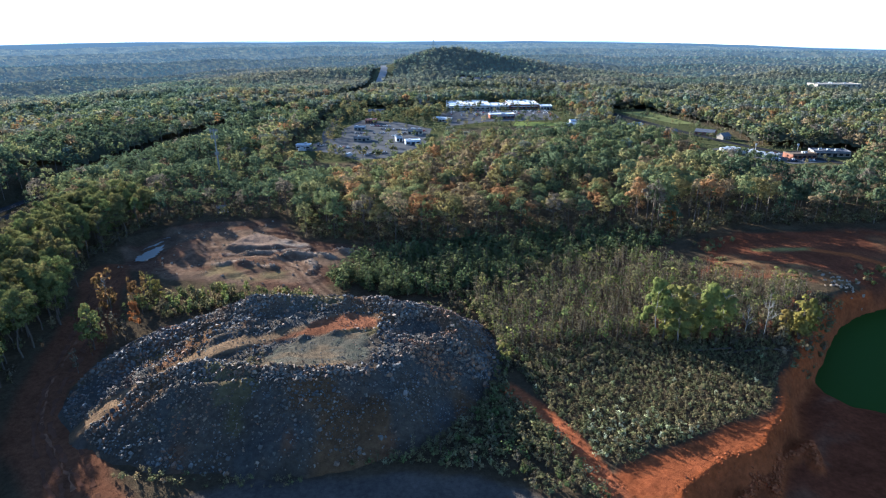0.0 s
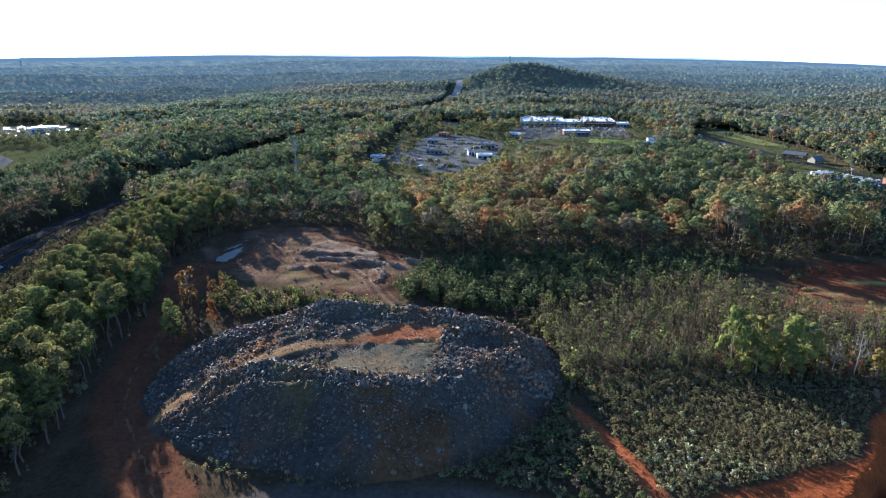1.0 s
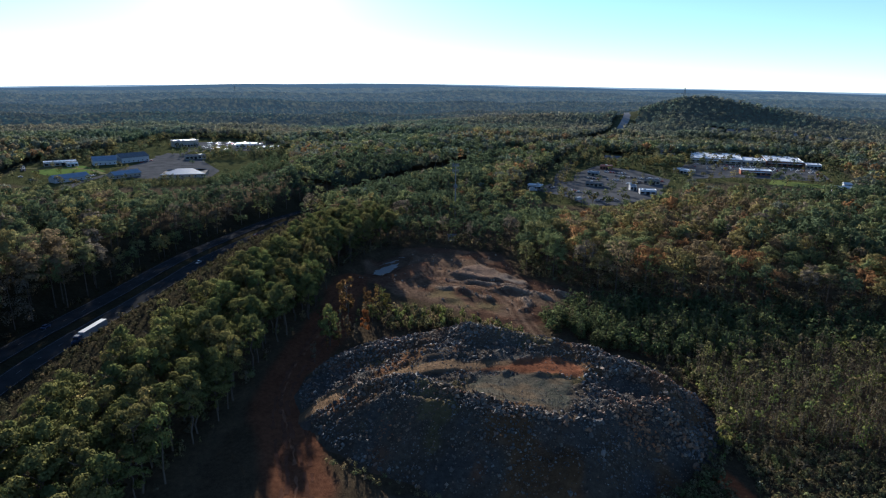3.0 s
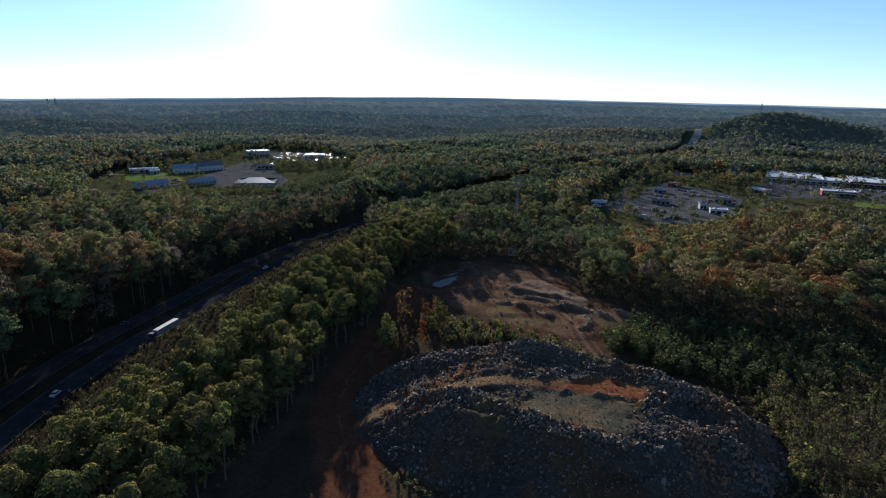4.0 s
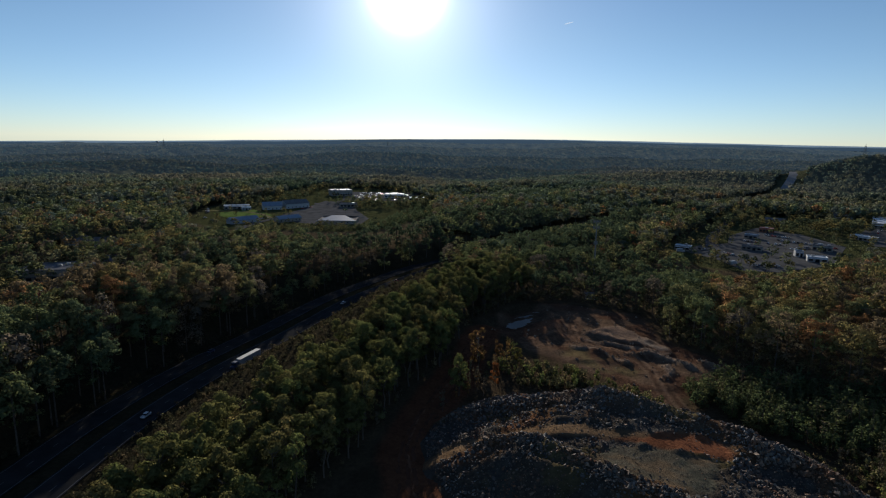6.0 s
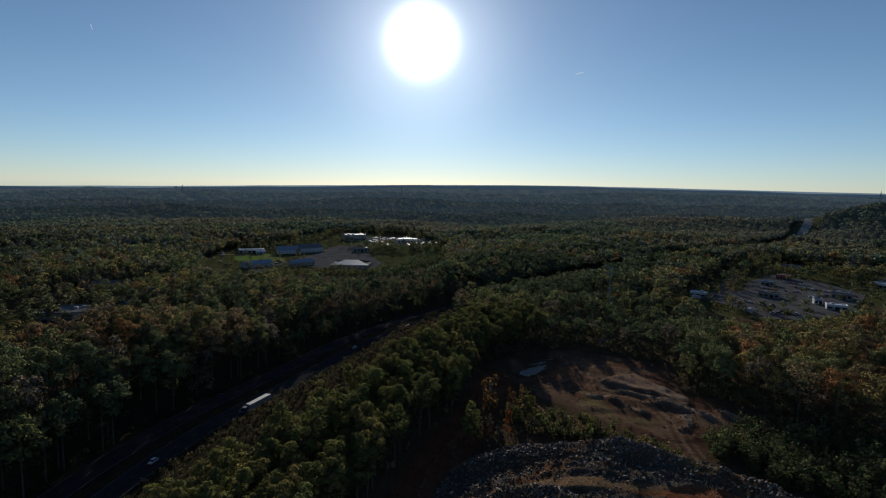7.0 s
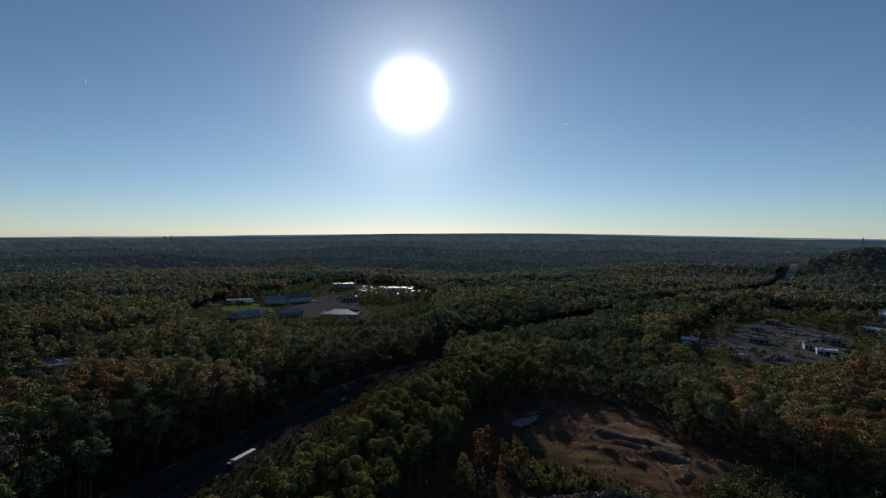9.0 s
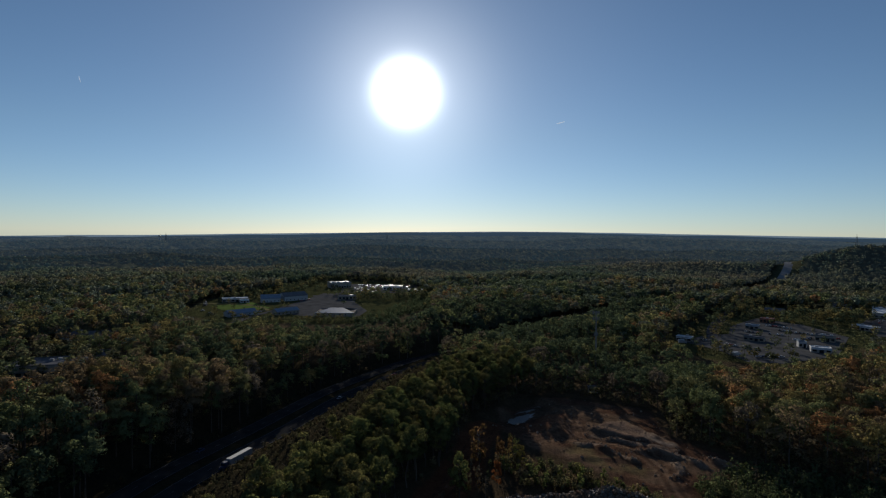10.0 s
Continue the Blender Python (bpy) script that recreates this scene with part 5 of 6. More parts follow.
RUT = surface("red-brown rut", (0.10, 0.048, 0.030), 0.95, 0.4, 0.3)
DRY_RUT = surface("dry crumbled clay ridge", (0.17, 0.085, 0.050), 0.95, 0.5, 0.4)
for shift, wide, mat in ((-4.2, 0.9, RUT), (-1.5, 1.1, RUT), (0.4, 0.5, DRY_RUT), (1.7, 1.0, RUT), (3.4, 0.8, RUT)):
    line = [(x + 1.2 * math.sin(x * 0.13 + shift), y) for x, y in LEFT_TRACK]
    v, f = strip_mesh("wheel_rut", line, wide, 0.0, 1.5, shift, (11 + 2 * shift, 4))
    v[:, :2] += 0.22 * vrng.randn(len(v), 2)
    v[:, 2] = height(v[:, 0], v[:, 1]) + 0.06
    tagged(part("trim", mesh_np("wheel_rut", v, f, 4, [mat], None, True)), "rut pressed into the red dirt track", "track", kind="structure")


# ---- single trees on the site ----
def single(kind, n, leaf, seed, mat, bark, label, x, y, tall, wide=1.0, turn=0.0):
    ob = make_tree("tree", kind, n, leaf, seed, mat, bark, label)
    set_pose(ob, x, y, float(height(x, y)), tall, turn, wide)
    return ob


LEAF_LIME = leaf_material("bright green leaves", (0.180, 0.192, 0.060), 0.12, 0.36)
for k, (x, y, h, w) in enumerate([(66, 165, 22, 0.66), (70, 167, 20, 0.9), (77, 168, 18, 1.1), (84, 168, 18, 1.1), (90, 170, 16.5, 1.0), (73, 163, 13, 1.1), (81, 165, 14, 1.0)]):
    single("full", 2800, 0.022, 500 + k, LEAF_LIME, PALE_BARK, "bright green slender tree above the weedy field", x, y, h, w, k * 1.3)
for k, (x, y, h) in enumerate([(113, 166, 15), (118, 171, 14), (108, 166, 10)]):
    single("full", 900, 0.042, 520 + k, LEAF_YELLOW, BARK, "yellow-leaved tree on the bank of the pond", x, y, h, 0.9, k * 2.1)
single("full", 1100, 0.032, 530, LEAF_GREEN, BARK, "round green tree beside the dirt track", -113, 164, 16, 0.85)
single("full", 1300, 0.030, 531, LEAF_ORANGE, BARK, "orange-yellow autumn tree at the mound", -105.5, 177, 11, 0.62)
single("full", 420, 0.036, 532, LEAF_BROWN, BARK, "half-bare brown tree at the dirt track", -121, 189, 18, 0.8)
single("full", 1000, 0.034, 533, LEAF_YELLOW, BARK, "small yellow tree behind the mound", -110, 202, 8, 0.9)
single("full", 900, 0.034, 534, LEAF_BROWN, BARK, "small brown tree behind the mound", -117, 199, 9, 0.9)
single("full", 420, 0.045, 535, LEAF_LIME, BARK, "small lime-green bushy tree at the foot of the mound", 17, 152, 8, 0.9)
single("oak", 500, 0.032, 536, LEAF_ORANGE, BARK, "orange-brown tree at the forest edge", 108, 268, 17, 1.0)


def bare_tree(x, y, tall, label, seed):
    """Trunk, forking limbs and twigs, no leaves."""
    r = np.random.RandomState(seed)
    ob = thing("bare_tree", label, "tree", (x, y, float(height(x, y))))
    part("trunk", add_rod(add_rod(bmesh.new(), (0, 0, -0.5), (0.3, 0, tall * 0.5), 0.16, 0.11), (0.3, 0, tall * 0.5), (0.1, 0.2, tall * 0.95), 0.11, 0.03), PALE_BARK, ob)
    for k in range(12):
        z = tall * r.uniform(0.3, 0.85)
        t = r.uniform(0, 6.28)
        w = tall * r.uniform(0.12, 0.24) * (1.1 - z / tall)
        tip = Vector((0.2 + w * math.cos(t), w * math.sin(t), z + w * 1.1))
        bm = add_rod(bmesh.new(), (0.2, 0.05, z), tip, 0.09, 0.035, 6)
        for q in range(4):
            e = tip + Vector((r.uniform(-1, 1), r.uniform(-1, 1), r.uniform(0.3, 1.4))) * tall * 0.06
            add_rod(bm, Vector((0.2, 0.05, z)).lerp(tip, r.uniform(0.5, 1)), e, 0.04, 0.015, 4)
        part("limb", bm, PALE_BARK, ob)


bare_tree(101, 165, 17, "leafless white-barked tree above the field", 5)
bare_tree(96, 167, 12, "leafless white-barked tree above the field", 6)
bare_tree(-126, 196, 15, "leafless grey tree beside the dirt track", 7)


def log_line():
    for k, (x0, y0, x1, y1) in enumerate([(74, 158, 88, 159), (86, 157, 99, 158.5), (96, 160, 106, 157)]):
        z = float(height(x0, y0)) + 0.3
        ob = part("log", add_rod(bmesh.new(), (x0, y0, z), (x1, y1, z + 0.2), 0.32, 0.2, 10), BARK)
        tagged(ob, "felled grey log lying at the edge of the weeds", "log", "felled logs")


log_line()
# ---- buildings, vehicles and towers ----
def flat_building(name, label, x, y, w, d, h, turn, wall, roof, bays=6, units=3, z=None):
    """A flat-roofed building with parapet, windows, doors and roof units. The front is at -y."""
    ob = thing(name, label, "building", (x, y, float(height(x, y)) if z is None else z), radians(turn))
    part("wall", box_bm(-w / 2, -d / 2, -1, w / 2, d / 2, h), wall, ob)
    part("roof", box_bm(-w / 2 + 0.3, -d / 2 + 0.3, h + 0.004, w / 2 - 0.3, d / 2 - 0.3, h + 0.15), roof, ob)
    bm = bmesh.new()
    for a in ((-w / 2, -d / 2, w / 2, -d / 2 + 0.3), (-w / 2, d / 2 - 0.3, w / 2, d / 2), (-w / 2, -d / 2 + 0.3, -w / 2 + 0.3, d / 2 - 0.3), (w / 2 - 0.3, -d / 2 + 0.3, w / 2, d / 2 - 0.3)):
        add_box(bm, a[0], a[1], h + 0.004, a[2], a[3], h + 0.7)
    part("parapet", bm, roof, ob)
    for k in range(bays):
        cx = -w / 2 + w * (k + 0.5) / bays
        ww = min(3.5, w / bays * 0.62)
        part("window" if k != bays // 2 else "door", box_bm(cx - ww / 2, -d / 2 - 0.08, 0.9 if k != bays // 2 else 0.05, cx + ww / 2, -d / 2 + 0.05, min(3.0, h * 0.7)), GLASS, ob)
    part("canopy", box_bm(-w * 0.45, -d / 2 - 1.8, min(3.3, h * 0.78), w * 0.45, -d / 2 - 0.01, min(3.7, h * 0.86)), roof, ob)
    r = np.random.RandomState(int(abs(x)) + 3)
    for k in range(units):
        ux, uy = r.uniform(-0.4, 0.4) * w, r.uniform(-0.35, 0.35) * d
        part("roof_unit", box_bm(ux - 1.2, uy - 0.9, h + 0.15, ux + 1.2, uy + 0.9, h + 1.5, bevel=0.08), STEEL, ob)
    return ob


def gabled_building(name, label, x, y, w, d, h, rise, turn, wall, roof, bays=4, z=None, hip=0.0):
    """A house or shed with a pitched roof; the ridge runs along x."""
    ob = thing(name, label, "building", (x, y, float(height(x, y)) if z is None else z), radians(turn))
    bm = box_bm(-w / 2, -d / 2, -1, w / 2, d / 2, h)
    if not hip:
        for s in (-1, 1):
            v = [bm.verts.new(p) for p in ((s * w / 2, -d / 2, h), (s * w / 2, d / 2, h), (s * w / 2, 0, h + rise))]
            bm.faces.new(v)
    part("wall", bm, wall, ob)
    o, t = 0.5, 0.25
    bm = bmesh.new()
    for low, lift in ((0, 0), (t, t)):
        for sx in (-1, 1):
            for sy, zz in ((-1, h - o * rise / (d / 2)), (1, h - o * rise / (d / 2)), (0, h + rise)):
                bm.verts.new((sx * (w / 2 + o - (hip if sy == 0 else 0)), sy * (d / 2 + o), zz + lift + 0.01))
    bm.verts.ensure_lookup_table()
    V = bm.verts
    for q in ((0, 2, 5, 3), (1, 4, 5, 2), (6, 9, 11, 8), (7, 8, 11, 10), (0, 3, 9, 6), (1, 7, 10, 4), (0, 6, 8, 2), (2, 8, 7, 1), (3, 5, 11, 9), (5, 4, 10, 11)):
        bm.faces.new([V[i] for i in q])
    bmesh.ops.recalc_face_normals(bm, faces=bm.faces)
    part("roof", bm, roof, ob)
    for side in (-1, 1):
        for k in range(bays):
            cx = -w / 2 + w * (k + 0.5) / bays
            door = side < 0 and k == bays // 2
            yy = side * d / 2
            pane = part("door" if door else "window", box_bm(cx - 0.6, yy - 0.06, 0.05 if door else 1.0, cx + 0.6, yy + 0.06, 2.1 if door else 2.3), TIMBER if door else GLASS, ob)
            if not door:
                part("sill", box_bm(cx - 0.7, yy - 0.12, 0.9, cx + 0.7, yy + 0.12, 0.995), wall, pane)
    return ob


ASPHALT_AREAS = []


def paved(poly, label, mat=None, lift=0.12):
    bm = bmesh.new()
    bm.faces.new([bm.verts.new((x, y, lift)) for x, y in poly])
    bmesh.ops.recalc_face_normals(bm, faces=bm.faces)
    ASPHALT_AREAS.append(poly)
    return tagged(part("pavement", bm, mat or LOT), label, "pavement", kind="structure")


def car_proto(paint, tall=1.0):
    ob = thing("car", "small parked car on the asphalt", "car", group="parked cars")
    bm = box_bm(-2.2, -0.88, 0.35, 2.2, 0.88, 0.95, bevel=0.14)
    part("body", bm, paint, ob)
    bm = box_bm(-1.5, -0.76, 0.95, 1.1, 0.76, 1.5 * tall, bevel=0.2)
    part("cabin", bm, GLASS, ob)
    part("roof", box_bm(-1.1, -0.68, 1.5 * tall, 0.75, 0.68, 1.5 * tall + 0.05, bevel=0.02), paint, ob)
    for sx in (-1.35, 1.35):
        for sy in (-0.8, 0.8):
            wheel = part("wheel", add_rod(bmesh.new(), (sx, sy - 0.11, 0.33), (sx, sy + 0.11, 0.33), 0.33, None, 10), RUBBER, ob)
            part("rim", add_rod(bmesh.new(), (sx, sy - 0.115, 0.33), (sx, sy + 0.115, 0.33), 0.19, None, 8), STEEL, wheel, "grey steel rim")
    return ob


PAINTS = [surface("white car paint", (0.6, 0.6, 0.61), 0.42, 1, 0.03), surface("silver car paint", (0.45, 0.46, 0.48), 0.42, 1, 0.03, 0, 0.4), surface("dark blue car paint", (0.03, 0.05, 0.11), 0.42, 1, 0.05), surface("red car paint", (0.32, 0.03, 0.03), 0.42, 1, 0.05), surface("black car paint", (0.02, 0.02, 0.022), 0.42, 1, 0.05)]
CAR_LABELS = ["white parked car on the asphalt lot", "silver parked car on the asphalt lot", "dark blue parked car on the asphalt lot", "red parked car on the asphalt lot", "black parked car on the asphalt lot"]
car_protos = [car_proto(p) for p in PAINTS]
for c, t in zip(car_protos, CAR_LABELS):
    c["label"] = t
crng = np.random.RandomState(8)
car_count = 0


def park(x, y, turn, z=0.13):
    global car_count
    k = crng.choice(5, p=[0.36, 0.24, 0.12, 0.1, 0.18]) if car_count >= 5 else car_count
    m = pose(x, y, z, 0, 0, turn)
    if car_count < 5:
        car_protos[k].matrix_basis = m
    else:
        copy_thing(car_protos[k], m)
    car_count += 1


def car_row(x0, y0, x1, y1, n, turn, keep=0.75):
    for k in range(n):
        if crng.rand() < keep:
            t = (k + 0.5) / n
            park(x0 + (x1 - x0) * t + crng.uniform(-0.3, 0.3), y0 + (y1 - y0) * t + crng.uniform(-0.5, 0.5), turn + crng.uniform(-3, 3))


# the shopping centre
flat_building("store", "long blue-white roofed big store", 33, 850, 60, 74, 5.4, 0, BEIGE, WHITE_ROOF, 9, 8)
flat_building("store", "white-roofed row of shops", 110, 848, 40, 62, 5.6, 0, BRICK, WHITE_ROOF, 7, 7)
flat_building("store", "low white-roofed shop wing", 76, 836, 26, 40, 4.6, 0, BEIGE, WHITE_ROOF, 6, 3)
flat_building("store", "low white-roofed shop wing", 139, 815, 16, 18, 4.5, 0, BEIGE, WHITE_ROOF, 4, 1)
flat_building("shop", "small white-roofed shop in the car park", 70, 724, 30, 15, 5, 4, BRICK, WHITE_ROOF, 6, 3)
paved([(8, 660), (50, 690), (140, 700), (142, 802), (0, 806), (-8, 730)], "grey asphalt car park before the stores")
for row_y in (748, 762, 776, 790):
    car_row(8, row_y, 136, row_y, 40, 90, 0.5)
for k, (w, l) in enumerate([((128, 634), "long white shed at the edge of the wood"), ((143, 660), "long white shed at the edge of the wood")]):
    gabled_building("shed", l, w[0] + 7, w[1] + 4, 17, 8, 3.6, 1.4, 3, WHITE_PAINT, WHITE_ROOF, 5)
tagged(part("lawn", flat_sheet([(76, 652), (128, 648), (126, 672), (84, 690)], 0.1), surface("lawn grass", (0.16, 0.19, 0.06), 0.95, 0.1, 0.2)), "pale green mown lawn by the shops", "lawn", kind="structure")

# the roadside lot
paved([(-128, 522), (-95, 500), (-70, 468), (-48, 478), (-18, 535), (-14, 640), (-55, 700), (-100, 720), (-112, 640), (-104, 590), (-122, 560)], "grey asphalt yard with parked vehicles")
flat_building("shop", "red-fronted diner beside the car park", -86, 694, 13, 10, 4.2, 0, BRICK, RED_ROOF, 4, 1)
gabled_building("house", "low ranch house with grey roof", -90, 788, 20, 11, 3.2, 2.2, 0, BEIGE, GREY_ROOF, 5)
flat_building("restaurant", "restaurant with red trim and flat roof", -30, 606, 15, 12, 4.8, 0, BEIGE, GREY_ROOF, 4, 3)
gabled_building("house", "white gabled house among trees", -32, 868, 11, 12, 6.0, 4.0, 10, WHITE_PAINT, GREY_ROOF, 3)
gabled_building("house", "white gabled house among trees", -22, 876, 9, 9, 4.5, 3.0, 80, WHITE_PAINT, GREY_ROOF, 3)
flat_building("shop", "long beige shop with flat roof", -2, 700, 22, 9, 4, -35, BEIGE, WHITE_ROOF, 5, 2)
flat_building("shop", "white flat-roofed workshop beside the yard", -128, 528, 13, 7, 3.6, 0, BEIGE, WHITE_ROOF, 3, 1)
flat_building("shop", "low grey workshop beside the yard", -80, 568, 16, 8, 3.4, 0, BEIGE, GREY_ROOF, 4, 1)
flat_building("shop", "small white kiosk on the asphalt yard", -44, 560, 6, 6, 4.5, 20, WHITE_PAINT, BLUE_ROOF, 2, 1)
flat_building("shop", "white shop beside the asphalt yard", -30, 545, 14, 9, 3.6, 12, WHITE_PAINT, WHITE_ROOF, 3, 1)
flat_building("shop", "low shop with grey roof", -92, 640, 12, 8, 3.4, 0, BEIGE, BLUE_ROOF, 3, 1)
for a in ((-100, 532, -70, 520, 9, 70), (-70, 640, -40, 632, 9, 85), (-95, 612, -62, 610, 10, 90), (-52, 590, -40, 610, 6, 10), (-60, 660, -85, 668, 8, 90), (-68, 490, -50, 500, 5, 40), (-20, 620, -36, 632, 6, 60), (-118, 540, -108, 536, 4, 60)):
    car_row(*a, 0.8)


def box_truck(x, y, turn, label):
    ob = thing("truck", label, "truck", (x, y, 0.13), radians(turn))
    part("cargo_box", box_bm(-3.2, -1.2, 0.9, 1.8, 1.2, 3.4, bevel=0.06), WHITE_PAINT, ob)
    part("cab", box_bm(1.9, -1.1, 0.5, 3.6, 1.1, 2.3, bevel=0.25), WHITE_PAINT, ob)
    part("windscreen", box_bm(3.3, -0.95, 1.45, 3.64, 0.95, 2.05, bevel=0.03), GLASS, ob)
    for sx in (-2.2, 2.7):
        for sy in (-1.0, 1.0):
            part("wheel", add_rod(bmesh.new(), (sx, sy - 0.14, 0.48), (sx, sy + 0.14, 0.48), 0.48, None, 12), RUBBER, ob)


box_truck(-80, 484, 60, "white box truck parked on the asphalt yard")
box_truck(-126, 512, 20, "white box truck parked by the workshop")

# the caravan yard
paved([(228, 498), (246, 455), (262, 432), (290, 436), (300, 452), (262, 478), (246, 505)], "gravelly grey yard full of caravans")
flat_building("store", "long low store with brown roof", 280, 456, 20, 12, 3.6, 6, BRICK, TIMBER, 5, 2)
flat_building("store", "long low store with grey roof", 308, 464, 26, 14, 3.8, -14, BEIGE, GREY_ROOF, 6, 3)
gabled_building("house", "long brick house with grey roof", 256, 574, 18, 9, 3.2, 2.2, -40, BRICK, GREY_ROOF, 5)
gabled_building("house", "beige house with steep grey roof", 262, 548, 9, 8, 3.2, 2.6, 20, BEIGE, GREY_ROOF, 3)
gabled_building("house", "pinkish house among trees", 222, 580, 14, 9, 3.2, 2.2, -10, BEIGE, GREY_ROOF, 4)
gabled_building("shed", "white-walled shed with blue roof", 200, 624, 22, 10, 4.0, 2.0, 30, WHITE_PAINT, BLUE_ROOF, 5)
tagged(part("lawn", flat_sheet([(228, 762), (256, 650), (276, 650), (262, 770)], 0.1), surface("meadow grass", (0.17, 0.18, 0.07), 0.95, 0.1, 0.2)), "pale green meadow along the road", "lawn", kind="structure")


def caravan():
    ob = thing("caravan", "white caravan parked in the yard", "caravan", group="parked caravans")
    part("body", box_bm(-3.4, -1.2, 0.6, 3.4, 1.2, 3.1, bevel=0.25), WHITE_PAINT, ob)
    part("stripe", box_bm(-3.2, -1.22, 1.1, 3.2, 1.22, 1.35), BLUE_ROOF, ob)
    for sx in (-1.8, 0.2, 1.9):
        part("window", box_bm(sx - 0.5, -1.23, 1.7, sx + 0.5, 1.23, 2.4), GLASS, ob)
    for sy in (-1.1, 1.1):
        part("wheel", add_rod(bmesh.new(), (0, sy - 0.12, 0.4), (0, sy + 0.12, 0.4), 0.4, None, 10), RUBBER, ob)
    return ob


van = caravan()
first = True
for k in range(20):
    t = (k % 10) / 9
    row = k // 10
    m = pose(233 + 24 * t + 7 * row + crng.uniform(-2, 2), 488 - 36 * t + 4 * row + crng.uniform(-2, 2), 0.13, 0, 0, 40 + crng.uniform(-35, 35))
    if first:
        van.matrix_basis, first = m, False
    else:
        copy_thing(van, m)
for a in ((252, 448, 270, 440, 7, 60), (262, 470, 288, 462, 8, 80), (268, 446, 284, 440, 5, 70)):
    car_row(*a, 0.85)
for x, y in ((254, 474), (286, 470)):
    ob = thing("sign", "tall white roadside sign on a steel pole", "sign", (x, y, 0))
    part("pole", add_rod(bmesh.new(), (0, 0, -0.5), (0, 0, 7), 0.18), STEEL, ob)
    part("panel", box_bm(-0.8, -0.15, 7, 0.8, 0.15, 8.5, bevel=0.05), WHITE_PAINT, ob)
flat_building("warehouse", "long pale beige warehouse in the woods", 650, 1004, 66, 40, 4, -8, BEIGE, BEIGE, 9, 4, z=9)

# the township beyond the highway
flat_building("office", "three-storey grey office with dark windows", -704, 668, 34, 22, 9, 62, BEIGE, BLUE_ROOF, 8, 4)
flat_building("store", "bright white-roofed store by the car park", -616, 702, 30, 18, 5.5, 36, WHITE_PAINT, WHITE_ROOF, 6, 4)
gabled_building("hall", "wide hall with shallow pale metal roof", -478, 450, 42, 34, 3.5, 3.5, 38, BEIGE, BLUE_ROOF, 7, hip=14)
gabled_building("hall", "dark-roofed hall with white gable", -622, 506, 34, 18, 6, 4.5, 80, WHITE_PAINT, GREY_ROOF, 6)
gabled_building("house", "white-walled building with blue-grey roof", -628, 474, 24, 14, 5, 4.5, 60, WHITE_PAINT, BLUE_ROOF, 5)
flat_building("shed", "long low shed with white roof", -664, 446, 32, 10, 4.5, 58, BEIGE, WHITE_ROOF, 6, 1)
gabled_building("house", "grey-roofed house with white walls", -550, 376, 32, 12, 3.6, 3.2, 82, WHITE_PAINT, BLUE_ROOF, 6)
gabled_building("house", "low house with blue-grey roof", -524, 416, 28, 12, 3.6, 3.0, 84, BEIGE, BLUE_ROOF, 6)
flat_building("shed", "small pale shed beside the lane", -645, 447, 11, 7, 3.6, 60, WHITE_PAINT, WHITE_ROOF, 3, 1)
flat_building("shop", "low shop with flat pale roof", -560, 690, 24, 12, 4.5, 36, BEIGE, WHITE_ROOF, 5, 2)
flat_building("shop", "low shop with flat pale roof", -575, 560, 24, 12, 4.5, 50, BEIGE, GREY_ROOF, 5, 2)
paved([(-640, 610), (-545, 690), (-640, 790), (-745, 715)], "grey asphalt car park of the office")
for k in range(7):
    car_row(-630 - 14 * k, 628 + 14 * k, -560 - 14 * k, 690 + 14 * k, 24, 40, 0.22)
paved([(-470, 420), (-545, 410), (-575, 450), (-600, 500), (-655, 590), (-600, 600), (-540, 540), (-470, 490), (-445, 450)], "worn grey asphalt yards between the halls", None, 0.09)
roadway("road", [(-505, 338), (-530, 366), (-560, 440), (-585, 520), (-640, 610)], 8, "grey asphalt street through the township", LOT, 0.2)
street = [(-640, 560), (-585, 520), (-560, 470), (-515, 440), (-470, 425)]
roadway("road", street, 7, "pale asphalt lane past the wide hall", LOT, 0.21)
roadway("road", [(-560, 420), (-610, 440), (-665, 420), (-700, 380)], 6, "pale gravel lane between the houses", DRYGRASS, 0.22)
tagged(part("lawn", flat_sheet([(-575, 380), (-645, 400), (-640, 455), (-575, 435)], 0.1), surface("green lawn grass", (0.13, 0.18, 0.05), 0.95, 0.1, 0.2)), "green lawn between the township houses", "lawn", kind="structure")
for a in ((-556, 400, -560, 420, 4, 80), (-600, 500, -604, 520, 5, 80), (-655, 470, -640, 490, 5, 60), (-538, 372, -541, 392, 5, 80), (-690, 420, -650, 396, 10, 60), (-575, 360, -620, 372, 9, 20)):
    car_row(*a, 0.7)

# houses near the highway
flat_building("office", "large flat-roofed office among trees", -422, 150, 42, 26, 7, 52, BEIGE, GREY_ROOF, 9, 4)
paved([(-366, 112), (-398, 116), (-404, 138), (-384, 148)], "asphalt court of the flat-roofed office")
for a in ((-380, 122, -394, 132, 6, 30), (-376, 134, -390, 142, 5, 30)):
    car_row(*a, 0.8)
gabled_building("house", "grey-roofed house among trees", -528, 202, 22, 12, 4, 3.5, 20, WHITE_PAINT, GREY_ROOF, 5)
gabled_building("house", "grey-roofed house among trees", -508, 216, 16, 11, 4, 3.5, 60, BEIGE, GREY_ROOF, 4)
gabled_building("house", "small beige house among trees", -436, 190, 12, 9, 3.5, 3.0, 30, BEIGE, GREY_ROOF, 3)

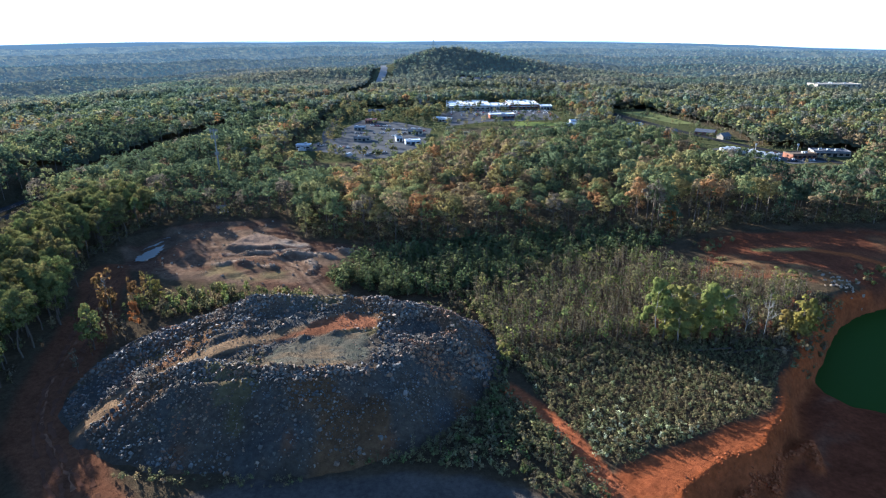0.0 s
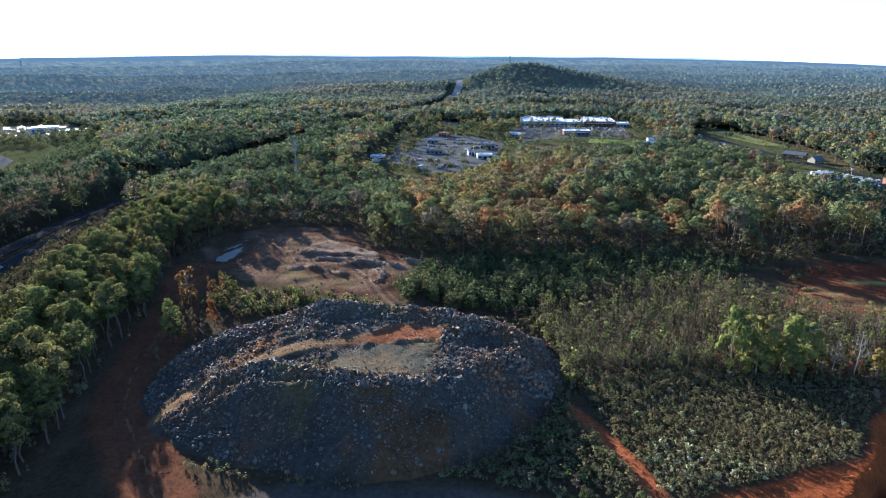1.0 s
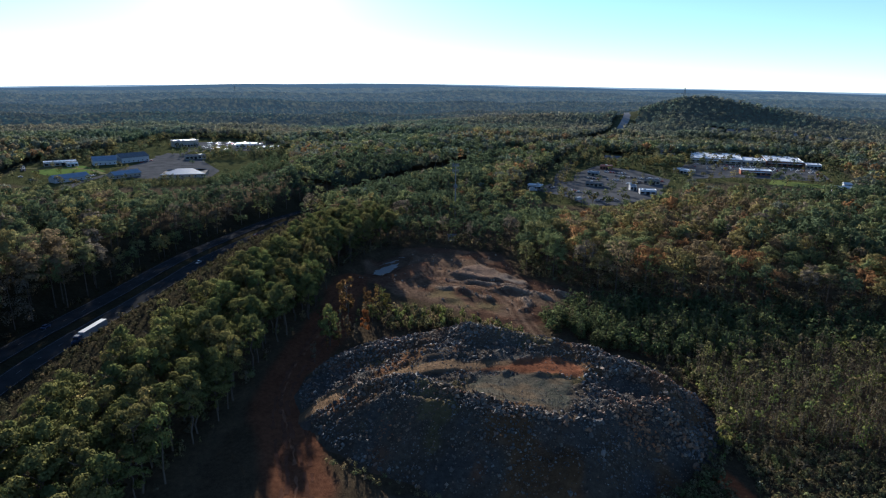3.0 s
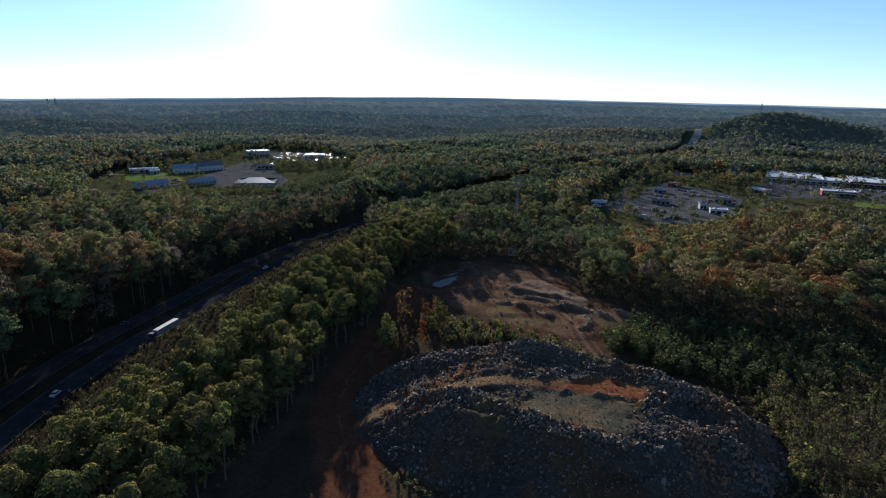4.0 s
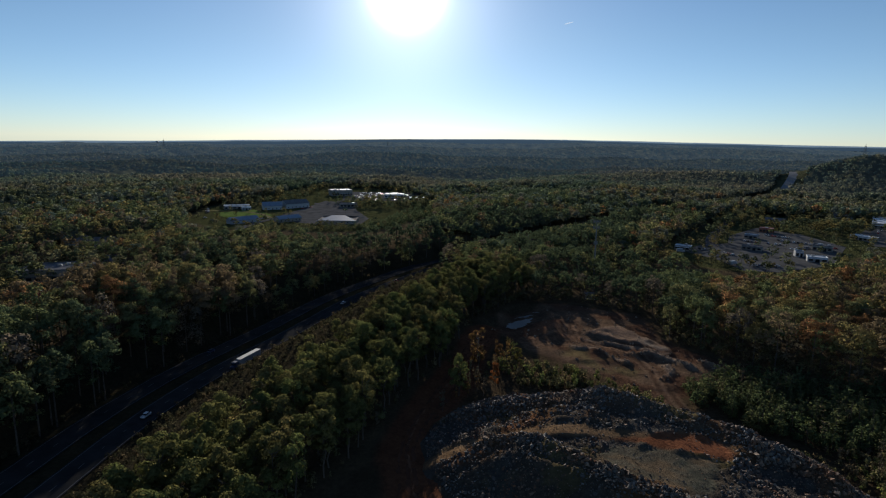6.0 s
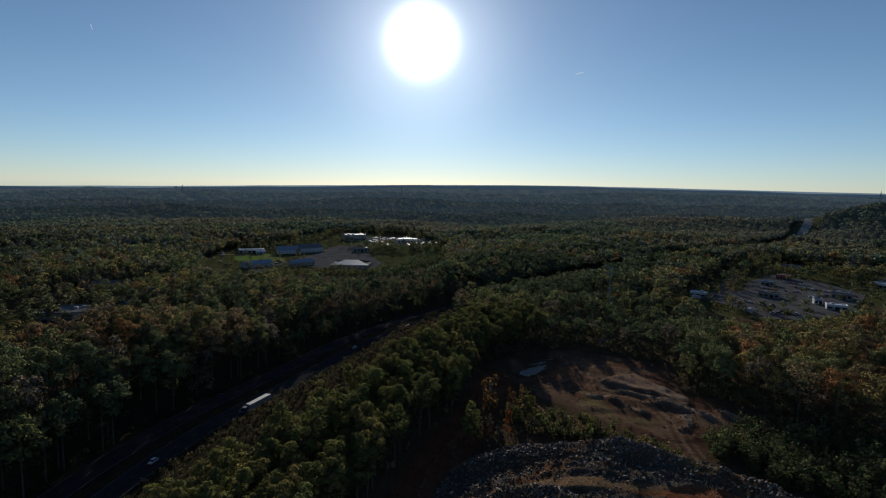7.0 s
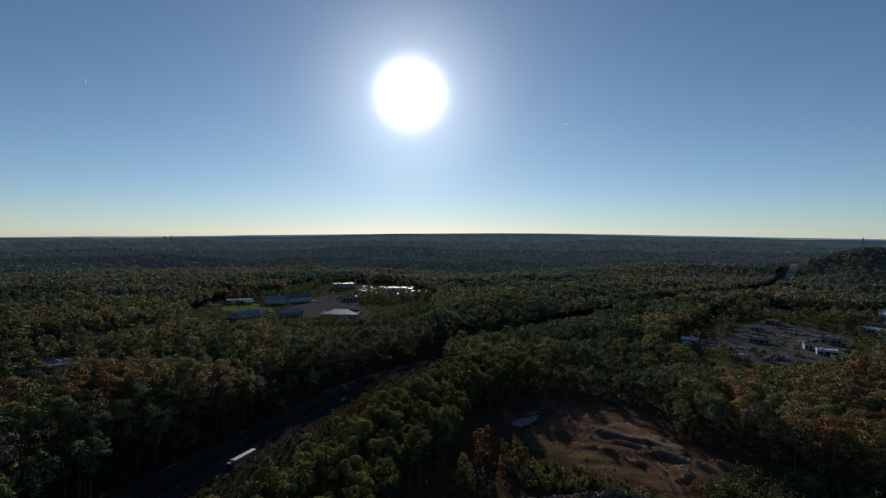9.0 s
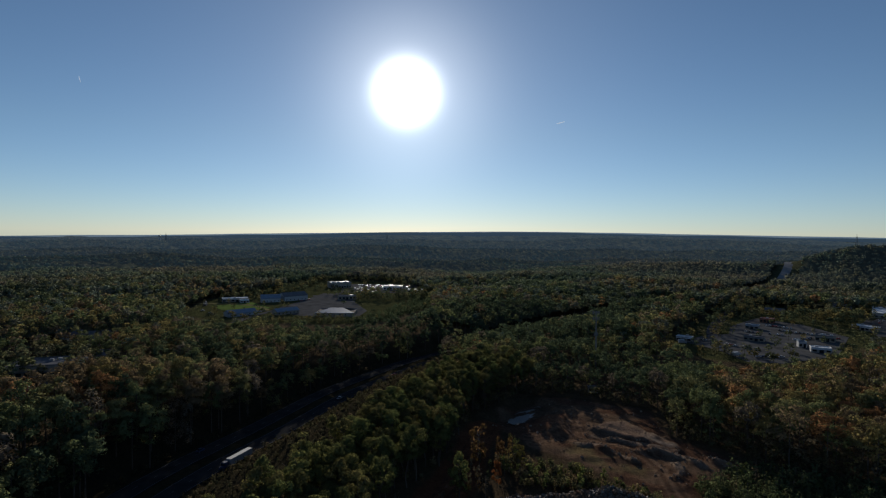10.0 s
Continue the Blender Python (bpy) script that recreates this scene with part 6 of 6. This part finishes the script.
hrng = np.random.RandomState(4)
for k in range(17):
    t = k / 16
    x, y = 34 + 240 * t + hrng.uniform(-6, 6), 1246 - 82 * t + hrng.uniform(-16, 16)
    gabled_building("house", "white suburban house on the hillside", x, y, hrng.uniform(8, 12), 8.5, hrng.uniform(4.5, 6), 3.6, hrng.uniform(0, 180), BEIGE if k % 3 else WHITE_PAINT, GREY_ROOF, 3)

# the highway where it climbs the far slope, coloured far paler than its near stretch
roadway("road", [(-143, 1235), (-140, 1440), (-158, 1580), (-200, 1680)], 17, "pale-toned highway climbing through the woods", surface("pale-toned", (0.25, 0.245, 0.24), 0.9, 0.05, 0.15), 0.8)

# street to the shops
roadway("road", [(-112, 560), (-124, 620), (-134, 734), (-142, 862), (-150, 930)], 11, "pale asphalt side road to the highway", LOT, 0.25)
roadway("road", [(300, 430), (262, 512), (240, 600), (222, 700), (206, 800)], 9, "grey asphalt road past the caravan yard", ASPHALT, 0.2)


# trees standing among the buildings
TOWN_GREENS = [(0.100, 0.120, 0.066), (0.120, 0.130, 0.066), (0.082, 0.104, 0.060), (0.130, 0.128, 0.074), (0.180, 0.155, 0.066)]


def street_trees(poly, step, keep, tall, label):
    x, y = fill(poly, step, crng, keep)
    ok = np.ones(len(x), bool)
    for o in list(scene.objects):
        if o.get("category") == "building":
            ok &= np.hypot(x - o.location.x, y - o.location.y) > 15
    for a in ASPHALT_AREAS:
        ok &= ~inside(x, y, a) | (crng.rand(len(x)) < 0.2)
    wood("street_trees", label, x[ok], y[ok], tall, ("oak", "full"), 150, 0.050, crng, LEAF, True, (1.1, 1.6), colours=TOWN_GREENS, category="trees")


street_trees(LOT_AREA, 9, 0.42, (6, 11), "scattered green and yellow trees among shops")
street_trees(STRIP_AREA, 9, 0.35, (4, 9), "scattered trees along the road")
street_trees(TOWN_AREA, 10, 0.20, (4.5, 8.5), "scattered trees among township buildings")
street_trees([(-520, 560), (-600, 545), (-650, 590), (-625, 615), (-545, 690), (-480, 640)], 9, 0.5, (8, 12), "clump of dark trees before the office car park")
street_trees([(-740, 570), (-850, 760), (-690, 812), (-520, 684), (-540, 668), (-690, 786), (-815, 745), (-705, 575)], 8, 0.85, (7, 12), "row of trees behind the office car park")
street_trees([(-708, 438), (-742, 570), (-690, 590), (-652, 480)], 9, 0.75, (7, 13), "trees between the township yards")
street_trees([(-146, 700), (-152, 880), (-100, 852), (-14, 852), (-20, 826), (-112, 826), (-122, 704)], 9, 0.8, (8, 14), "trees behind the roadside shops")
street_trees([(-74, 690), (-70, 742), (-30, 792), (8, 800), (22, 742), (-8, 712)], 10, 0.62, (10, 16), "tall green and yellow trees between shops and stores")
street_trees([(-118, 560), (-112, 640), (-98, 640), (-96, 560)], 9, 0.7, (8, 13), "trees beside the side road")
street_trees([(0, 878), (0, 898), (170, 894), (168, 806), (156, 806), (158, 882)], 8, 0.85, (8, 13), "trees behind the stores")
street_trees(OFFICE_AREA, 8, 0.6, (8, 17), "trees round the flat-roofed office")
street_trees(HOUSES_AREA, 8, 0.8, (8, 13), "trees among the hillside houses")


PLANTATION = [(-478, 560), (-452, 500), (-432, 440), (-420, 410), (-400, 430), (-430, 560), (-520, 680), (-545, 655), (-500, 610)]
x, y = fill(PLANTATION, 5.0, crng, 0.92)
wood("pine_plantation", "dense dark green pine plantation beside the township", x, y, (4, 6.5), ("cone",), 90, 0.06, crng, LEAF, False, (1.3, 1.8), colours=[(0.075, 0.105, 0.058), (0.085, 0.115, 0.060), (0.098, 0.120, 0.064)], category="pine stand")
# heights cut to fit the camera's view, so that the township shows behind
x, y = fill([(-436, 392), (-530, 335), (-520, 352), (-470, 412), (-440, 430), (-405, 432), (-400, 428)], 6.0, crng, 0.85)
wood("thicket", "low bushy trees at the edge of the township", x, y, (3.5, 7), ("full",), 110, 0.060, crng, LEAF, True, (1.1, 1.5), colours=TOWN_GREENS, category="saplings")


# white lowered in the colour itself, for a trailer standing in shadow
SHADE_WHITE = surface("white trailer panels darkened for shade", (0.30, 0.31, 0.33), 0.6, 0.6, 0.12)


# vehicles on the highway
def semi_truck(x, y, turn, label):
    ob = thing("semi_truck", label, "truck", (x, y, float(height(x, y)) + 0.3), radians(turn))
    part("trailer", box_bm(-8.1, -1.3, 1.15, 6.6, 1.3, 4.1, bevel=0.05), SHADE_WHITE, ob)
    part("door_frame", box_bm(-8.16, -1.25, 1.2, -8.1, 1.25, 4.05), STEEL, ob)
    part("chassis", box_bm(-7.9, -0.6, 0.85, 9.1, 0.6, 1.14), RUBBER, ob)
    part("side_skirt", box_bm(-3.5, -1.28, 0.5, 3.5, -1.22, 1.14), STEEL, ob)
    part("cab", box_bm(7.4, -1.25, 1.15, 10.0, 1.25, 3.7, bevel=0.3), PAINTS[2], ob)
    part("bonnet", box_bm(9.9, -1.05, 0.9, 11.6, 1.05, 2.2, bevel=0.25), PAINTS[2], ob)
    part("windscreen", box_bm(9.7, -1.1, 2.3, 10.04, 1.1, 3.2, bevel=0.03), GLASS, ob)
    for sx in (-7.0, -5.8, 6.8, 8.0, 10.8):
        for sy in (-1.05, 1.05):
            wheel = part("wheel", add_rod(bmesh.new(), (sx, sy - 0.2, 0.5), (sx, sy + 0.2, 0.5), 0.5, None, 14), RUBBER, ob)
            part("rim", add_rod(bmesh.new(), (sx, sy - 0.21, 0.5), (sx, sy + 0.21, 0.5), 0.28, None, 10), STEEL, wheel, "grey steel rim")
    return ob


semi_truck(-225.5, 153, 287, "white semi-trailer truck on the shaded highway")
for x, y, turn in ((-209, 97, 298), (-263, 250, 287), (-251, 150, 105), (-276, 316, 279)):
    park(x, y, turn, float(height(x, y)) + 0.3)


MAST_STEEL = surface("dull grey painted steel", (0.2, 0.205, 0.21), 0.85, 0.6, 0.15)


# the mobile phone mast
def phone_mast(x, y, tall):
    ob = thing("phone_mast", "tall grey steel mobile phone mast", "mast", (x, y, float(height(x, y))))
    part("pole", add_rod(bmesh.new(), (0, 0, -0.5), (0, 0, tall), 0.6, 0.32, 14), MAST_STEEL, ob)
    for z, rad in ((tall - 1.0, 2.2), (tall - 5.0, 2.0), (tall - 16, 1.1)):
        bm = bmesh.new()
        for k in range(3):
            a, b = k * 2.094, (k + 1) * 2.094
            add_rod(bm, (rad * math.cos(a), rad * math.sin(a), z), (rad * math.cos(b), rad * math.sin(b), z), 0.12, None, 6)
            add_rod(bm, (0, 0, z), (rad * math.cos(a), rad * math.sin(a), z), 0.12, None, 6)
        part("platform", bm, MAST_STEEL, ob)
        for k in range(9):
            a = k * 6.283 / 9
            part("antenna", box_bm(rad * 1.05 * math.cos(a) - 0.2, rad * 1.05 * math.sin(a) - 0.2, z - 1.1, rad * 1.05 * math.cos(a) + 0.2, rad * 1.05 * math.sin(a) + 0.2, z + 1.0, bevel=0.04), MAST_STEEL, ob)
    return ob


phone_mast(-152, 386, 38.5)
gabled_building("hut", "small pale equipment hut below the mast", -128, 322, 6, 4, 2.8, 1.0, 20, BEIGE, GREY_ROOF, 2)


def lattice_mast(x, y, base, tall, width, label):
    ob = thing("radio_mast", label, "mast", (x, y, base))
    for sx, sy in ((-1, -1), (1, -1), (1, 1), (-1, 1)):
        part("leg", add_rod(bmesh.new(), (sx * width, sy * width, -2), (sx * width * 0.3, sy * width * 0.3, tall), width * 0.14, width * 0.1, 6), MAST_STEEL, ob)
    n = 7
    for k in range(n):
        s = 1 - 0.7 * (k + 0.5) / n
        bm = bmesh.new()
        z0, z1 = tall * k / n, tall * (k + 1) / n
        for a, b in (((-1, -1), (1, -1)), ((1, -1), (1, 1)), ((1, 1), (-1, 1)), ((-1, 1), (-1, -1))):
            add_rod(bm, (a[0] * width * s, a[1] * width * s, z0), (b[0] * width * s, b[1] * width * s, z1), width * 0.07, None, 5)
        part("brace", bm, MAST_STEEL, ob)
    part("antenna", add_rod(bmesh.new(), (0, 0, tall - 1), (0, 0, tall * 1.2), width * 0.12, width * 0.05, 6), MAST_STEEL, ob)


lattice_mast(-24, 1500, float(height(-24, 1500)), 27, 3.2, "steel lattice radio mast on the wooded hilltop")
for az, r, tall, w in ((-41.9, 3600, 34, 4.0), (-61.9, 3300, 36, 4.0)):
    x, y = r * math.sin(radians(az)), r * math.cos(radians(az))
    lattice_mast(x, y, float(height(x, y)), tall, w, "distant steel radio mast above the woods")


def water_tower(x, y, tall):
    ob = thing("water_tower", "distant pale water tower above the woods", "tower", (x, y, float(height(x, y))))
    part("stem", add_rod(bmesh.new(), (0, 0, -2), (0, 0, tall), 3.0, 2.4, 12), WHITE_PAINT, ob)
    bm = bmesh.new()
    bmesh.ops.create_uvsphere(bm, u_segments=18, v_segments=10, radius=8, matrix=Matrix.Translation((0, 0, tall + 4)) @ Matrix.Diagonal((1, 1, 0.7, 1)))
    part("tank", bm, WHITE_PAINT, ob)


water_tower(3300 * math.sin(radians(-62.4)), 3300 * math.cos(radians(-62.4)), 24)


# the power line
def pylon(x, y, tall):
    ob = thing("power_pylon", "wooden twin-pole power pylon with crossarm", "pylon", (x, y, float(height(x, y))), 0.5, group="power pylons")
    for s in (-3.2, 3.2):
        part("pole", add_rod(bmesh.new(), (s, 0, -1), (s, 0, tall), 0.35, 0.24, 8), TIMBER, ob)
    part("crossarm", box_bm(-7, -0.2, tall - 3.2, 7, 0.2, tall - 2.8), TIMBER, ob)
    for a, b in (((-3.2, tall - 10), (3.2, tall - 3.2)), ((3.2, tall - 10), (-3.2, tall - 3.2))):
        part("brace", add_rod(bmesh.new(), (a[0], 0.3, a[1]), (b[0], 0.3, b[1]), 0.12, None, 6), TIMBER, ob)
    for s in (-6.5, 0, 6.5):
        part("insulator", add_rod(bmesh.new(), (s, 0, tall - 4.6), (s, 0, tall - 3.2), 0.14, 0.14, 8), GLASS, ob)
    return ob


PYLONS = [(372, 405, 27), (348, 468, 27), (340, 592, 27), (332, 800, 29), (326, 1060, 29)]
for a in PYLONS:
    pylon(*a)
wires = thing("power_line", "thin sagging power lines between the pylons", "cables")
for (x0, y0, h0), (x1, y1, h1) in zip(PYLONS, PYLONS[1:]):
    za, zb = float(height(x0, y0)) + h0 - 4.6, float(height(x1, y1)) + h1 - 4.6
    for s in (-6.5, 0, 6.5):
        bm = bmesh.new()
        pts = []
        for k in range(13):
            t = k / 12
            pts.append(Vector((x0 + (x1 - x0) * t + s * 0.88, y0 + (y1 - y0) * t + s * 0.48, za + (zb - za) * t - 20 * t * (1 - t) * ((y1 - y0) / 200) ** 2)))
        for p, q in zip(pts, pts[1:]):
            add_rod(bm, p, q, 0.03, None, 4)
        part("wire", bm, MAST_STEEL, wires)
# ---- single rocks of the mound ----
rock_meshes = [mesh_np("rock", v, ICO_F, 3, [ROCK]) for v in SHAPES]
for k in big:
    rock = part("rock", rock_meshes[int(k) % 14], None, mound)
    rock.matrix_basis = Matrix.Translation((rx_[k], ry_[k], rz_[k] + 0.12 * rs_[k])) @ Euler((rng.uniform(0, 6), rng.uniform(0, 6), rng.uniform(0, 6))).to_matrix().to_4x4() @ Matrix.Scale(rs_[k], 4)
